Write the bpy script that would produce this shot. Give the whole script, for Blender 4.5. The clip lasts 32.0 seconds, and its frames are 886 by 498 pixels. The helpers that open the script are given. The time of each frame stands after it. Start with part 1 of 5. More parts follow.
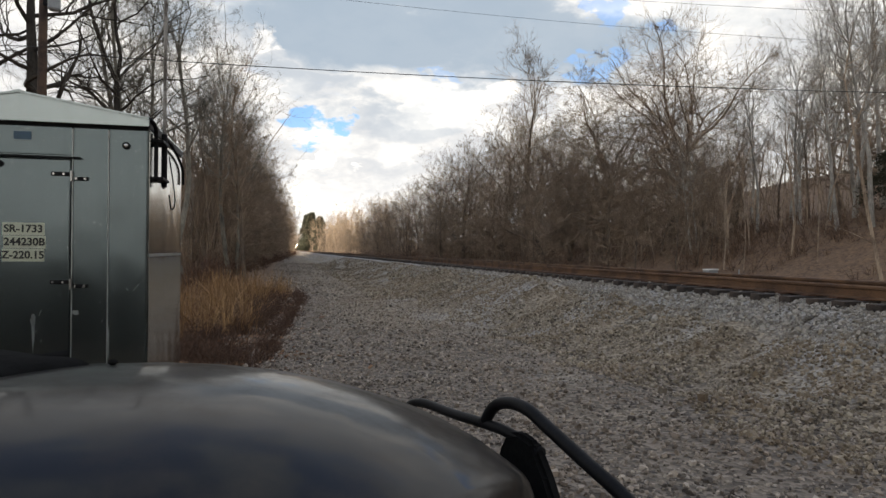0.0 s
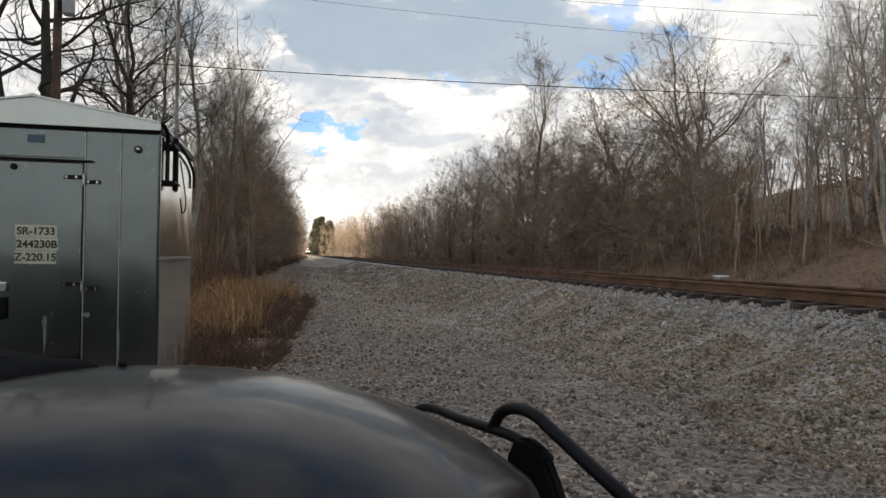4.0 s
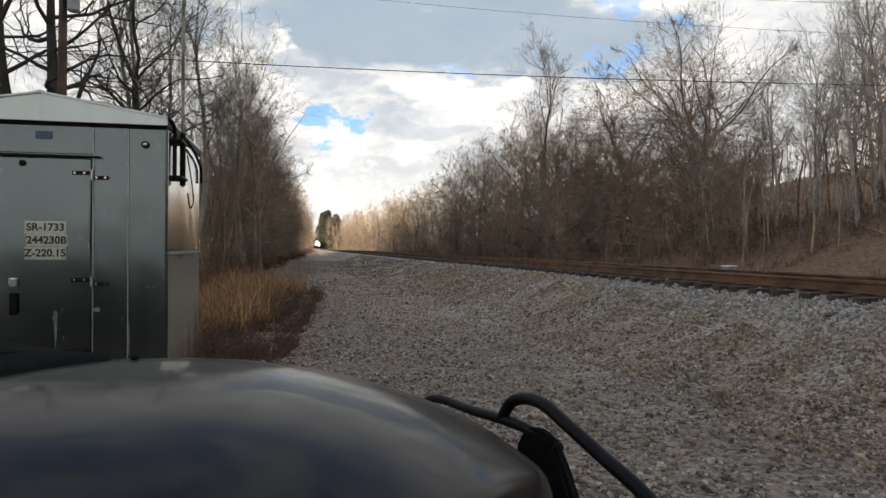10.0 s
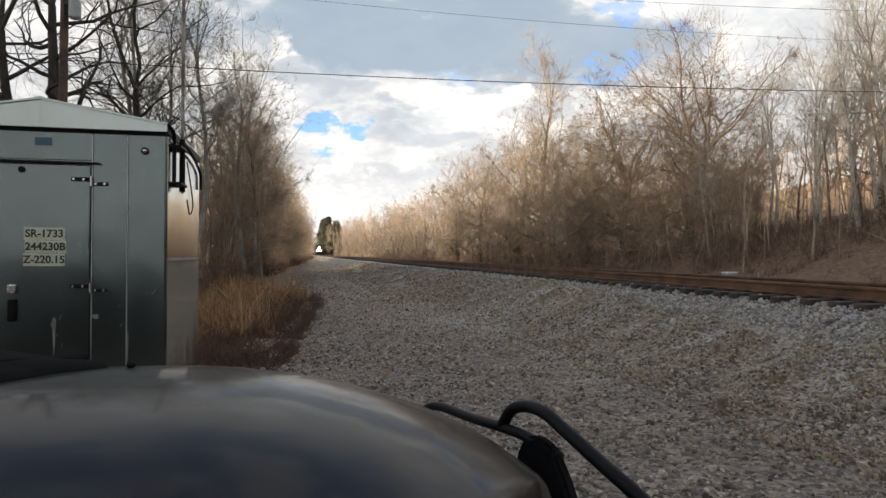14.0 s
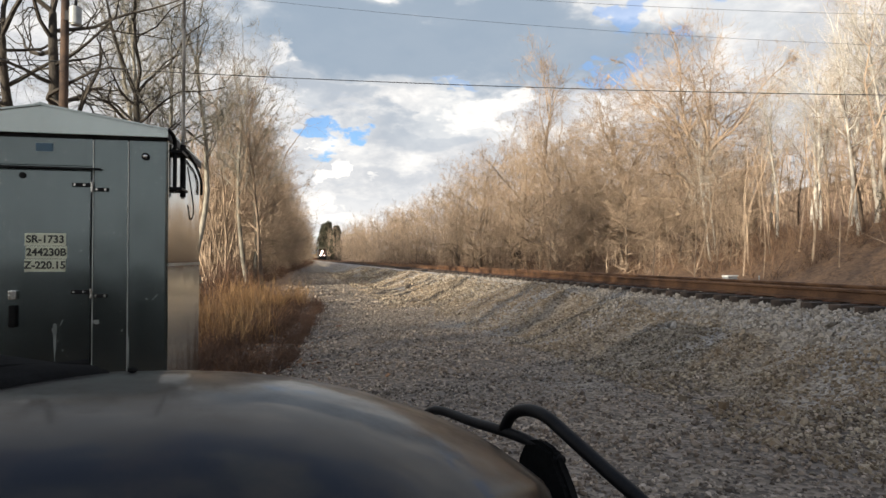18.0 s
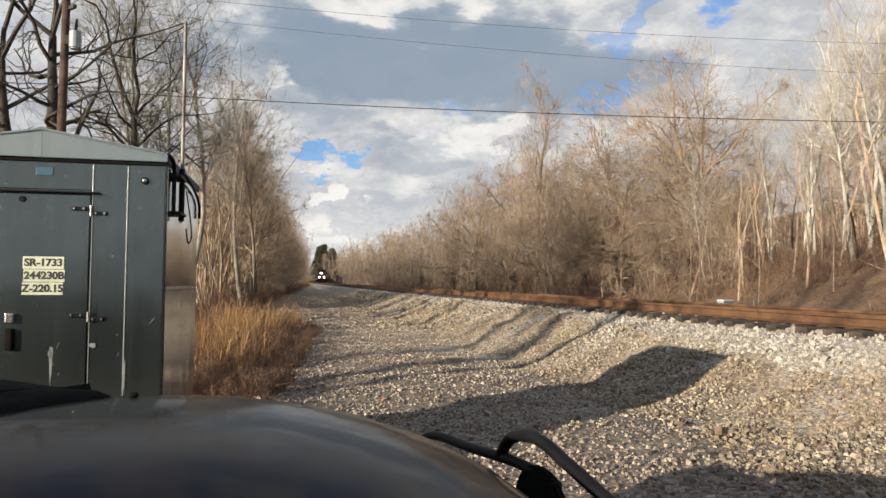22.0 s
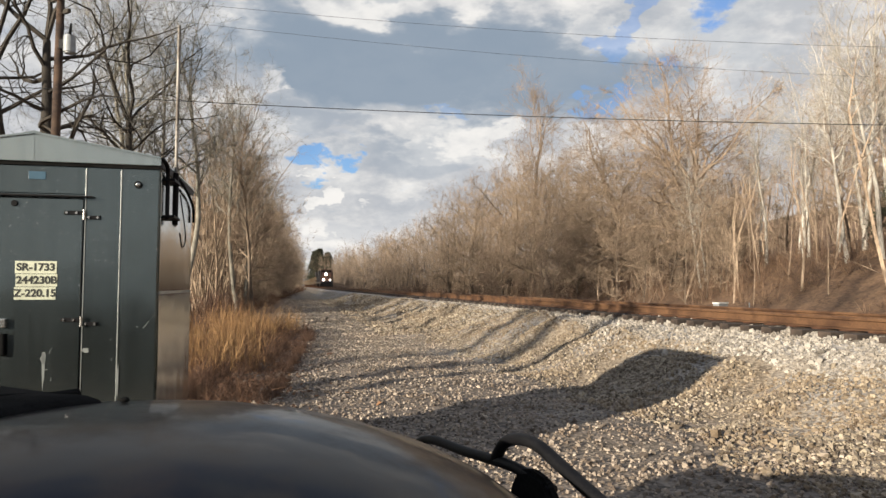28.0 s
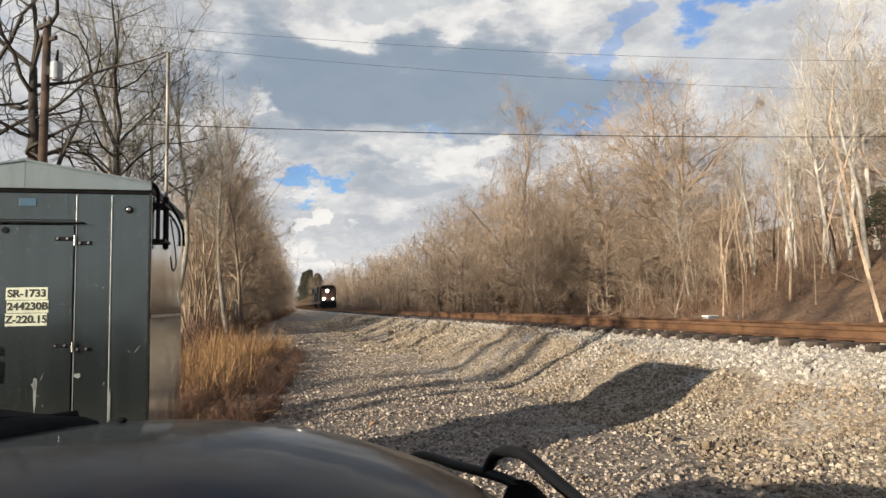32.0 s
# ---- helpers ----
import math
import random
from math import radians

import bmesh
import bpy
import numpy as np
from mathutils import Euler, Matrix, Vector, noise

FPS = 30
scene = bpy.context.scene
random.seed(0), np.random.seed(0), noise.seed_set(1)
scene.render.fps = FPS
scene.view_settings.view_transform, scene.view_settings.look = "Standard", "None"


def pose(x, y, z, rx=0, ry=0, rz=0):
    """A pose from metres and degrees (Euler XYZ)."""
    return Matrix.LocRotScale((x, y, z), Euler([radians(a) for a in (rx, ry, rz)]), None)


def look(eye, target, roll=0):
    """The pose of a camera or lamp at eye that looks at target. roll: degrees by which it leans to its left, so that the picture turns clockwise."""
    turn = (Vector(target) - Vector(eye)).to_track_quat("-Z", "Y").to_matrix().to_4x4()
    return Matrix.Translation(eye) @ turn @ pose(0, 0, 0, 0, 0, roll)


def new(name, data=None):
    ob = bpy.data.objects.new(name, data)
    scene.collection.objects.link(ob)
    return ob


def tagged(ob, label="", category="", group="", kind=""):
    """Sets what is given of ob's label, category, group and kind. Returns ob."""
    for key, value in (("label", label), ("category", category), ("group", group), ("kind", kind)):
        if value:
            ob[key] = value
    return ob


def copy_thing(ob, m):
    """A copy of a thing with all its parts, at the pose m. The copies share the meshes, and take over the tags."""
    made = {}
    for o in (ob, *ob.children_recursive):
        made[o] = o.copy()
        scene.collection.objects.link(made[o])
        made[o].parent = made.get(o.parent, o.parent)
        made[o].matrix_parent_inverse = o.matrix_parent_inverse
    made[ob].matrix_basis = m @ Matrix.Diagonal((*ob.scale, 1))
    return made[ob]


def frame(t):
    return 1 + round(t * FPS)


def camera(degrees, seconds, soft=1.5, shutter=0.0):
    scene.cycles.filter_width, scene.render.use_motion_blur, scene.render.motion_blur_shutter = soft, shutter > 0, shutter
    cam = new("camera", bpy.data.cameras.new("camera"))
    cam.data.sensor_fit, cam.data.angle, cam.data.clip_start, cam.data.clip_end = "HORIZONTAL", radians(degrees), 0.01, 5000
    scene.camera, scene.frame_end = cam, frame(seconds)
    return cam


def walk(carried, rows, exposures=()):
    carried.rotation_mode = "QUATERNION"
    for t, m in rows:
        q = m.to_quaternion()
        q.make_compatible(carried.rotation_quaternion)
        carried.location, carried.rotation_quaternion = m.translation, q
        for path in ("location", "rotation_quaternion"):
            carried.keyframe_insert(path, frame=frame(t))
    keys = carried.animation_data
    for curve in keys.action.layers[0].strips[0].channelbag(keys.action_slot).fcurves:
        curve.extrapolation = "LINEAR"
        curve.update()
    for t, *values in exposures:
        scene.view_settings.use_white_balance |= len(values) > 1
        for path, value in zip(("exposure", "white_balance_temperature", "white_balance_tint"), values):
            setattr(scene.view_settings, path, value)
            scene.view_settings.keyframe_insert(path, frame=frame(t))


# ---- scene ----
cam = camera(66.0, 32.0)
PATH = [
    (0, (0.008, 0.018, 1.6), (-0.002, 2.018, 1.606), 0.5),
    (0.5, (0.005, 0.018, 1.601), (-0.01, 2.018, 1.585), 0.4),
    (1, (0.004, 0.017, 1.602), (-0.024, 2.016, 1.6), 0.5),
    (1.5, (0.006, 0.026, 1.598), (-0.015, 2.026, 1.586), 0.8),
    (2, (0.01, 0.023, 1.597), (-0.015, 2.023, 1.603), 1.1),
    (2.5, (0.012, 0.026, 1.599), (-0.013, 2.026, 1.606), 1.0),
    (3, (0.01, 0.03, 1.598), (-0.018, 2.029, 1.607), 1.0),
    (3.5, (0.01, 0.021, 1.6), (-0.023, 2.021, 1.62), 0.9),
    (5.5, (0.008, 0.012, 1.6), (-0.036, 2.011, 1.616), 0.9),
    (6, (0.008, 0.016, 1.597), (-0.035, 2.015, 1.607), 0.8),
    (6.5, (0.008, 0.017, 1.597), (-0.034, 2.016, 1.605), 0.8),
    (7, (0.006, 0.02, 1.595), (-0.038, 2.019, 1.598), 0.7),
    (7.5, (0.005, 0.017, 1.597), (-0.045, 2.017, 1.595), 0.8),
    (8, (0.004, 0.017, 1.598), (-0.044, 2.016, 1.6), 0.7),
    (8.5, (0.006, 0.017, 1.596), (-0.043, 2.017, 1.596), 0.7),
    (9, (0.005, 0.014, 1.598), (-0.047, 2.013, 1.591), 0.5),
    (9.5, (0.004, 0.013, 1.597), (-0.051, 2.012, 1.592), 0.4),
    (10, (0.005, 0.013, 1.596), (-0.051, 2.013, 1.594), 0.3),
    (10.5, (0.004, 0.01, 1.596), (-0.05, 2.009, 1.6), 0.3),
    (11, (0.007, 0.016, 1.595), (-0.046, 2.015, 1.6), 0.4),
    (11.5, (0.008, 0.021, 1.595), (-0.044, 2.021, 1.604), 0.4),
    (12, (0.013, 0.034, 1.593), (-0.037, 2.034, 1.601), 0.4),
    (12.5, (0.014, 0.034, 1.593), (-0.034, 2.033, 1.602), 0.3),
    (13, (0.009, 0.029, 1.596), (-0.039, 2.028, 1.611), 0.2),
    (13.5, (0.007, 0.029, 1.595), (-0.039, 2.029, 1.609), 0.3),
    (14, (0.007, 0.027, 1.596), (-0.05, 2.027, 1.613), 0.3),
    (14.5, (0.004, 0.013, 1.597), (-0.051, 2.012, 1.622), 0.4),
    (16.5, (0.007, 0.024, 1.595), (-0.052, 2.023, 1.624), 0.1),
    (17, (0.007, 0.02, 1.595), (-0.05, 2.019, 1.627), 0.0),
    (17.5, (0.006, 0.02, 1.595), (-0.054, 2.018, 1.625), 0.1),
    (18, (0.006, 0.024, 1.595), (-0.052, 2.023, 1.625), 0.1),
    (18.5, (0.006, 0.022, 1.594), (-0.049, 2.021, 1.628), 0.1),
    (19, (0.006, 0.02, 1.596), (-0.04, 2.019, 1.635), 0.1),
    (19.5, (0.004, 0.013, 1.597), (-0.049, 2.012, 1.648), 0.2),
    (20, (0.005, 0.007, 1.599), (-0.039, 2.005, 1.66), 0.3),
    (20.5, (0.004, -0.012, 1.602), (-0.04, 1.986, 1.679), 0.4),
    (21, (-0.001, -0.001, 1.6), (-0.048, 1.997, 1.671), 0.4),
    (21.5, (0.002, -0.002, 1.602), (-0.043, 1.996, 1.685), 0.2),
    (22, (-0.001, -0.009, 1.604), (-0.046, 1.988, 1.702), 0.3),
    (22.5, (-0.001, -0.017, 1.606), (-0.048, 1.98, 1.714), 0.3),
    (23, (0.0, -0.013, 1.607), (-0.039, 1.984, 1.718), 0.2),
    (23.5, (-0.004, -0.014, 1.604), (-0.038, 1.983, 1.715), 0.3),
    (24, (-0.001, -0.007, 1.604), (-0.037, 1.99, 1.707), 0.1),
    (24.5, (0.001, -0.004, 1.603), (-0.035, 1.993, 1.702), -0.2),
    (25, (0.001, 0.004, 1.602), (-0.036, 2.001, 1.697), -0.2),
    (25.5, (0.007, 0.015, 1.597), (-0.028, 2.013, 1.687), -0.5),
    (27.5, (-0.002, 0.018, 1.595), (-0.034, 2.015, 1.699), -0.2),
    (28, (0.005, 0.002, 1.601), (-0.028, 1.999, 1.71), 0.1),
    (28.5, (0.001, -0.001, 1.598), (-0.033, 1.996, 1.715), 0.1),
    (29, (0.0, -0.002, 1.6), (-0.029, 1.994, 1.72), 0.3),
    (29.5, (-0.004, 0.005, 1.598), (-0.03, 2.001, 1.715), 0.3),
    (30, (-0.004, -0.003, 1.596), (-0.033, 1.994, 1.705), 0.1),
    (30.5, (-0.001, 0.002, 1.591), (-0.03, 2.001, 1.641), -0.1),
    (31, (0.016, -0.04, 1.595), (0.017, 1.959, 1.663), -0.1),
    (31.5, (0.013, -0.045, 1.595), (0.012, 1.95, 1.74), -0.9),
    (32, (0.012, -0.057, 1.595), (0.009, 1.936, 1.758), -1.1),
]
walk(cam, [(t, look(eye, target, roll)) for t, eye, target, roll in PATH],
     [(0, 1.65, 6850, 10), (13, 1.64, 6800, 10), (16.5, 1.50, 6600, 10), (19, 1.31, 6550, 10), (22.5, 1.06, 6500, 10), (32, 1.05, 6500, 10)])

# The plan: the railway runs straight; p is measured across it (to the right), q along it (ahead).
TURN = 13.4
W = pose(0, 0, 0, 0, 0, TURN)
P_NEAR, P_FAR = 7.83, 9.34          # gauge sides of the two rails
P_MID = 0.5 * (P_NEAR + P_FAR)
RAIL_TOP = 1.17
TRUCK = pose(-1.09, 2.05, 0, 0, 0, 27.6)   # u ahead of the lorry, -v towards the camera

# ---- light ----
SUN = Vector((-0.6901, -0.6901, 0.2181)).normalized()
sun_data = bpy.data.lights.new("sun", "SUN")
sun_data.energy, sun_data.angle, sun_data.color = 4.5, radians(0.55), (1.0, 0.89, 0.725)
sun = new("sun", sun_data)
sun.matrix_world = look(SUN * 50, (0, 0, 0))

world = bpy.data.worlds.new("sky")
scene.world = world
world.use_nodes = True


class Nodes:
    """A short way to write node trees."""

    def __init__(self, tree):
        self.tree = tree
        tree.nodes.clear()

    def add(self, kind, **inputs):
        n = self.tree.nodes.new(kind)
        for key, value in inputs.items():
            self.put(n, key.replace("_", " "), value)
        return n

    def put(self, n, key, value):
        socket = n.inputs[int(key)] if key.isdigit() else n.inputs[key]
        if hasattr(value, "is_output"):
            self.tree.links.new(value, socket)
        else:
            socket.default_value = value

    def maths(self, op, a, b=0.0, c=0.0, clamp=False):
        n = self.add("ShaderNodeMath")
        n.operation, n.use_clamp = op, clamp
        for i, v in enumerate((a, b, c)):
            self.put(n, str(i), v)
        return n.outputs[0]

    def span(self, v, a, b, c=0.0, d=1.0):
        n = self.add("ShaderNodeMapRange")
        n.interpolation_type = "SMOOTHSTEP"
        for i, x in enumerate((v, a, b, c, d)):
            self.put(n, str(i), x)
        return n.outputs[0]

    def mix(self, f, a, b):
        n = self.add("ShaderNodeMix")
        n.data_type = "RGBA"
        for key, x in (("0", f), ("6", a), ("7", b)):
            self.put(n, key, x if hasattr(x, "is_output") or isinstance(x, float) else (*x, 1.0) if len(x) == 3 else x)
        return n.outputs[2]

    def noise(self, vector, scale, detail=4.0, rough=0.55):
        return self.add("ShaderNodeTexNoise", Vector=vector, Scale=scale, Detail=detail, Roughness=rough).outputs[0]

    def scaled(self, vector, x, y, z):
        return self.add("ShaderNodeMapping", Vector=vector, Scale=(x, y, z)).outputs[0]


def make_sky():
    n = Nodes(world.node_tree)
    way = n.add("ShaderNodeTexCoord").outputs["Generated"]
    sky = n.add("ShaderNodeTexSky")
    sky.sky_type, sky.sun_disc = "NISHITA", False
    sky.sun_elevation, sky.sun_rotation = math.asin(SUN.z), math.atan2(SUN.x, SUN.y)
    part = n.add("ShaderNodeSeparateXYZ", Vector=way)
    up = n.maths("MAXIMUM", part.outputs[2], 0.0)
    far = n.maths("ADD", up, 0.16)
    flat = n.add("ShaderNodeCombineXYZ", X=n.maths("DIVIDE", part.outputs[0], far), Y=n.maths("DIVIDE", part.outputs[1], far)).outputs[0]
    wide, puff, fluff = n.noise(flat, 0.9, 5.0), n.noise(flat, 2.4, 7.0, 0.58), n.noise(n.scaled(way, 1.0, 1.0, 2.2), 6.5, 6.0, 0.55)
    # degrees over the horizon and round from +y, ruffled
    rise = n.maths("MULTIPLY_ADD", n.maths("ARCSINE", up), 57.3, n.maths("MULTIPLY_ADD", fluff, 13.0, -6.5))
    rise = n.maths("ADD", rise, n.maths("MULTIPLY_ADD", puff, 5.0, -2.5))
    round_ = n.maths("MULTIPLY_ADD", n.maths("ARCTAN2", part.outputs[0], part.outputs[1]), 57.3, n.maths("MULTIPLY_ADD", n.noise(n.scaled(way, 1.0, 1.0, 1.6), 9.0, 6.0, 0.6), 20.0, -10.0))

    def bank(places, hard=0.0):
        """Soft-edged masses of cloud: bearing, height, half width, half depth, weight."""
        total = None
        for a, e, wa, we, k in places:
            d = n.maths("ADD", n.maths("POWER", n.maths("ABSOLUTE", n.maths("DIVIDE", n.maths("SUBTRACT", round_, a), wa)), 2.0),
                        n.maths("POWER", n.maths("ABSOLUTE", n.maths("DIVIDE", n.maths("SUBTRACT", rise, e), we)), 2.0))
            f = n.maths("MULTIPLY", n.span(d, 1.7 - hard, 0.35 + hard), k)
            total = f if total is None else n.maths("MAXIMUM", total, f)
        return total

    grey_f = n.maths("MULTIPLY", n.span(n.maths("ADD", n.maths("MULTIPLY", puff, 0.5), n.maths("MULTIPLY", fluff, 0.5)), 0.46, 0.60), 0.5)
    grey_f = n.maths("MAXIMUM", grey_f, bank(((-6, 18.3, 18, 3.9, 0.95), (8, 17.2, 11, 3.6, 0.92), (-3, 10.4, 7, 1.8, 0.62), (-12.5, 13.0, 4, 1.4, 0.5), (-2, 6.0, 6, 0.6, 0.35))))
    shine = bank(((2.6, 13.2, 3.4, 1.1, 0.95), (-15.6, 15.4, 2.4, 1.1, 0.9), (-11.2, 7.0, 2.0, 1.3, 1.0), (-6, 4.0, 9, 1.0, 0.8), (-3, 23.4, 15, 1.4, 0.85), (27, 13, 5, 4, 0.3)), 0.1)
    grey_f = n.maths("MULTIPLY", grey_f, n.maths("MULTIPLY_ADD", shine, -0.9, 1.0))
    grey = n.mix(n.span(rise, 4.0, 14.0), (0.50, 0.535, 0.585), (0.285, 0.36, 0.45))
    high = n.span(rise, 30.0, 45.0)
    billow = n.noise(n.scaled(way, 1.0, 1.0, 1.8), 17.0, 5.0, 0.6)
    lit = n.maths("ADD", n.maths("MAXIMUM", fluff, n.maths("MULTIPLY", shine, 0.60)), n.maths("MULTIPLY_ADD", billow, 0.5, -0.25))
    pale = n.mix(n.span(lit, 0.36, 0.66), (0.57, 0.59, 0.62), (1.0, 0.972, 0.93))
    cloud = n.mix(n.maths("MAXIMUM", grey_f, n.maths("MULTIPLY", high, 0.75)), pale, grey)
    gaps = n.maths("MULTIPLY", n.span(wide, 0.40, 0.30), n.span(puff, 0.55, 0.42))
    gaps = n.maths("MAXIMUM", gaps, n.maths("MULTIPLY", high, n.span(puff, 0.55, 0.44)))
    gaps = n.maths("MAXIMUM", gaps, bank(((-12.4, 9.6, 2.2, 1.1, 1.0), (24, 23.2, 5.0, 1.7, 0.95), (14.8, 20.3, 1.4, 2.6, 0.55), (12.0, 15.2, 2.2, 0.8, 0.5), (-2.0, 15.0, 2.5, 0.35, 0.35)), 0.2))
    body = n.maths("MULTIPLY_ADD", gaps, -0.85, 1.0)
    blue = n.add("ShaderNodeVectorMath")
    blue.operation = "MULTIPLY"
    n.put(blue, "0", sky.outputs[0])
    n.put(blue, "1", (0.085, 0.135, 0.21))
    out = n.mix(body, blue.outputs[0], cloud)
    back = n.add("ShaderNodeBackground", Color=out, Strength=0.46)
    n.tree.links.new(back.outputs[0], n.add("ShaderNodeOutputWorld").inputs[0])


make_sky()


# ---- materials ----
def material(name, build):
    m = bpy.data.materials.new(name)
    m.use_nodes = True
    n = Nodes(m.node_tree)
    place = n.add("ShaderNodeTexCoord").outputs["Object"]
    shader = n.add("ShaderNodeBsdfPrincipled")
    shade = build(n, place, shader)
    n.tree.links.new((shade or shader).outputs[0], n.add("ShaderNodeOutputMaterial").inputs[0])
    return m


def bump(n, shader, height, distance, strength=1.0):
    b = n.add("ShaderNodeBump", Strength=strength, Distance=distance, Height=height)
    n.tree.links.new(b.outputs[0], shader.inputs["Normal"])


def worn(name, a, b, rough=0.6, metal=0.0, big=1.5, fine=40.0, depth=0.002, vary=0.0, coat=0.0, spread=0.15, shine=0.5):
    """A surface between two colours, in patches and grain."""
    def build(n, place, s):
        patch, grain = n.noise(place, big, 5.0), n.noise(place, fine, 3.0)
        f = n.span(n.maths("ADD", n.maths("MULTIPLY", patch, 0.65), n.maths("MULTIPLY", grain, 0.35)), 0.38, 0.62)
        colour = n.mix(f, a, b)
        if vary:
            r = n.add("ShaderNodeObjectInfo").outputs["Random"]
            h = n.add("ShaderNodeHueSaturation", Color=colour)
            n.put(h, "Value", n.maths("MULTIPLY_ADD", r, 2 * vary, 1 - vary))
            colour = h.outputs[0]
        n.put(s, "Base Color", colour)
        n.put(s, "Specular IOR Level", shine)
        n.put(s, "Roughness", n.maths("MULTIPLY_ADD", grain, spread, rough - spread / 2))
        n.put(s, "Metallic", metal)
        n.put(s, "Coat Weight", coat)
        n.put(s, "Coat Roughness", 0.08)
        if depth:
            bump(n, s, grain, depth)
    return material(name, build)


def plain(name, colour, rough=0.5, metal=0.0):
    return worn(name, [c * 0.85 for c in colour], [min(1, c * 1.1) for c in colour], rough, metal, 6.0, 90.0, 0.0)


def glow(name, colour, strength):
    def build(n, place, s):
        n.put(s, "Base Color", (*colour, 1))
        n.put(s, "Emission Color", (*colour, 1))
        n.put(s, "Emission Strength", strength)
    return material(name, build)


def stones(name, dark, light, tint):
    """Loose stones, each of its own shade."""
    def build(n, place, s):
        r = n.add("ShaderNodeNewGeometry").outputs["Random Per Island"]
        grain = n.noise(place, 60.0, 3.0)
        patch = n.noise(place, 0.9, 3.0)
        c = n.mix(n.maths("POWER", r, 1.25), dark, light)
        c = n.mix(n.maths("MULTIPLY", n.span(patch, 0.4, 0.65), 0.4), c, tint)
        c = n.mix(n.maths("MULTIPLY", grain, 0.35), c, dark)
        n.put(s, "Base Color", c)
        n.put(s, "Roughness", 0.85)
        bump(n, s, grain, 0.004)
    return material(name, build)


def make_ground():
    def build(n, place, s):
        part = n.add("ShaderNodeSeparateXYZ", Vector=place)
        p, q = part.outputs[0], part.outputs[1]
        wob = n.noise(place, 0.7, 4.0)
        pw = n.maths("ADD", p, n.maths("MULTIPLY_ADD", wob, 2.4, -1.2))
        cell = n.add("ShaderNodeTexVoronoi", Vector=place, Scale=24.0)
        tone = n.add("ShaderNodeSeparateColor", Color=cell.outputs["Color"]).outputs[0]
        patch = n.noise(place, 0.5, 5.0, 0.6)
        grey = n.mix(tone, (0.05, 0.038, 0.028), (0.27, 0.215, 0.165))
        tan = n.mix(tone, (0.10, 0.074, 0.05), (0.36, 0.29, 0.205))
        white = n.mix(tone, (0.17, 0.155, 0.14), (0.46, 0.43, 0.39))
        litter_cell = n.add("ShaderNodeTexVoronoi", Vector=place, Scale=9.0)
        lt = n.add("ShaderNodeSeparateColor", Color=litter_cell.outputs["Color"]).outputs[0]
        litter = n.mix(n.maths("MULTIPLY_ADD", lt, 0.6, n.maths("MULTIPLY", patch, 0.4)), (0.055, 0.031, 0.019), (0.285, 0.17, 0.092))
        far = n.maths("MULTIPLY", n.span(q, 11.0, 17.0), n.span(pw, 0.6, 2.2))
        c = n.mix(n.maths("MAXIMUM", n.span(pw, 4.3, 5.7), far), grey, tan)
        lobe = n.maths("MULTIPLY", n.span(n.noise(n.scaled(place, 0.45, 1.0, 1.0), 0.35, 3.0), 0.46, 0.58), n.span(pw, 2.6, 4.6))
        c = n.mix(n.maths("MULTIPLY", lobe, 0.8), c, white)
        c = n.mix(n.maths("MULTIPLY", n.span(patch, 0.5, 0.62), n.span(pw, 2.0, 5.0)), c, tan)
        c = n.mix(n.span(pw, 6.5, 7.1), c, white)
        c = n.mix(n.span(pw, 10.6, 11.6), c, tan)
        c = n.mix(n.span(pw, 11.8, 13.4), c, litter)
        c = n.mix(n.span(pw, 0.2, -1.4), c, litter)
        n.put(s, "Base Color", c)
        n.put(s, "Roughness", 0.9)
        bump(n, s, cell.outputs["Distance"], 0.012)
    return material("ground", build)


def make_metal_sheet(name, colour, rough):
    """Weathered mill-finish aluminium with streaks that run down."""
    def build(n, place, s):
        run = n.noise(n.scaled(place, 9.0, 9.0, 0.35), 3.0, 5.0)
        grain = n.noise(place, 160.0, 2.0)
        spot = n.span(n.noise(place, 26.0, 5.0, 0.7), 0.66, 0.72)
        c = n.mix(run, [x * 0.82 for x in colour], [min(1, x * 1.1) for x in colour])
        c = n.mix(n.maths("MULTIPLY", spot, 0.6), c, (0.6, 0.62, 0.62))
        fleck = n.span(n.noise(place, 75.0, 2.0, 0.5), 0.69, 0.73)
        c = n.mix(n.maths("MULTIPLY", fleck, 0.7), c, (0.7, 0.72, 0.72))
        n.put(s, "Base Color", c)
        n.put(s, "Metallic", 0.94)
        n.put(s, "Roughness", n.maths("MULTIPLY_ADD", run, 0.06, rough - 0.03))
        bump(n, s, n.noise(n.scaled(place, 1.4, 1.4, 1.2), 1.0, 2.0), 0.012)
    return material(name, build)


def make_paint():
    """Dark lorry paint under clear coat, dusty."""
    def build(n, place, s):
        dust = n.span(n.noise(place, 5.0, 6.0, 0.65), 0.4, 0.75)
        n.put(s, "Base Color", n.mix(n.maths("MULTIPLY", dust, 0.34), (0.006, 0.006, 0.007), (0.06, 0.045, 0.03)))
        n.put(s, "Specular IOR Level", 0.08)
        n.put(s, "Roughness", n.maths("MULTIPLY_ADD", dust, 0.2, 0.35))
        n.put(s, "Coat Weight", 0.34)
        n.put(s, "Coat Roughness", n.maths("MULTIPLY_ADD", dust, 0.06, 0.055))
        bump(n, s, n.noise(place, 3.0, 2.0), 0.0012)
    return material("dark_paint", build)


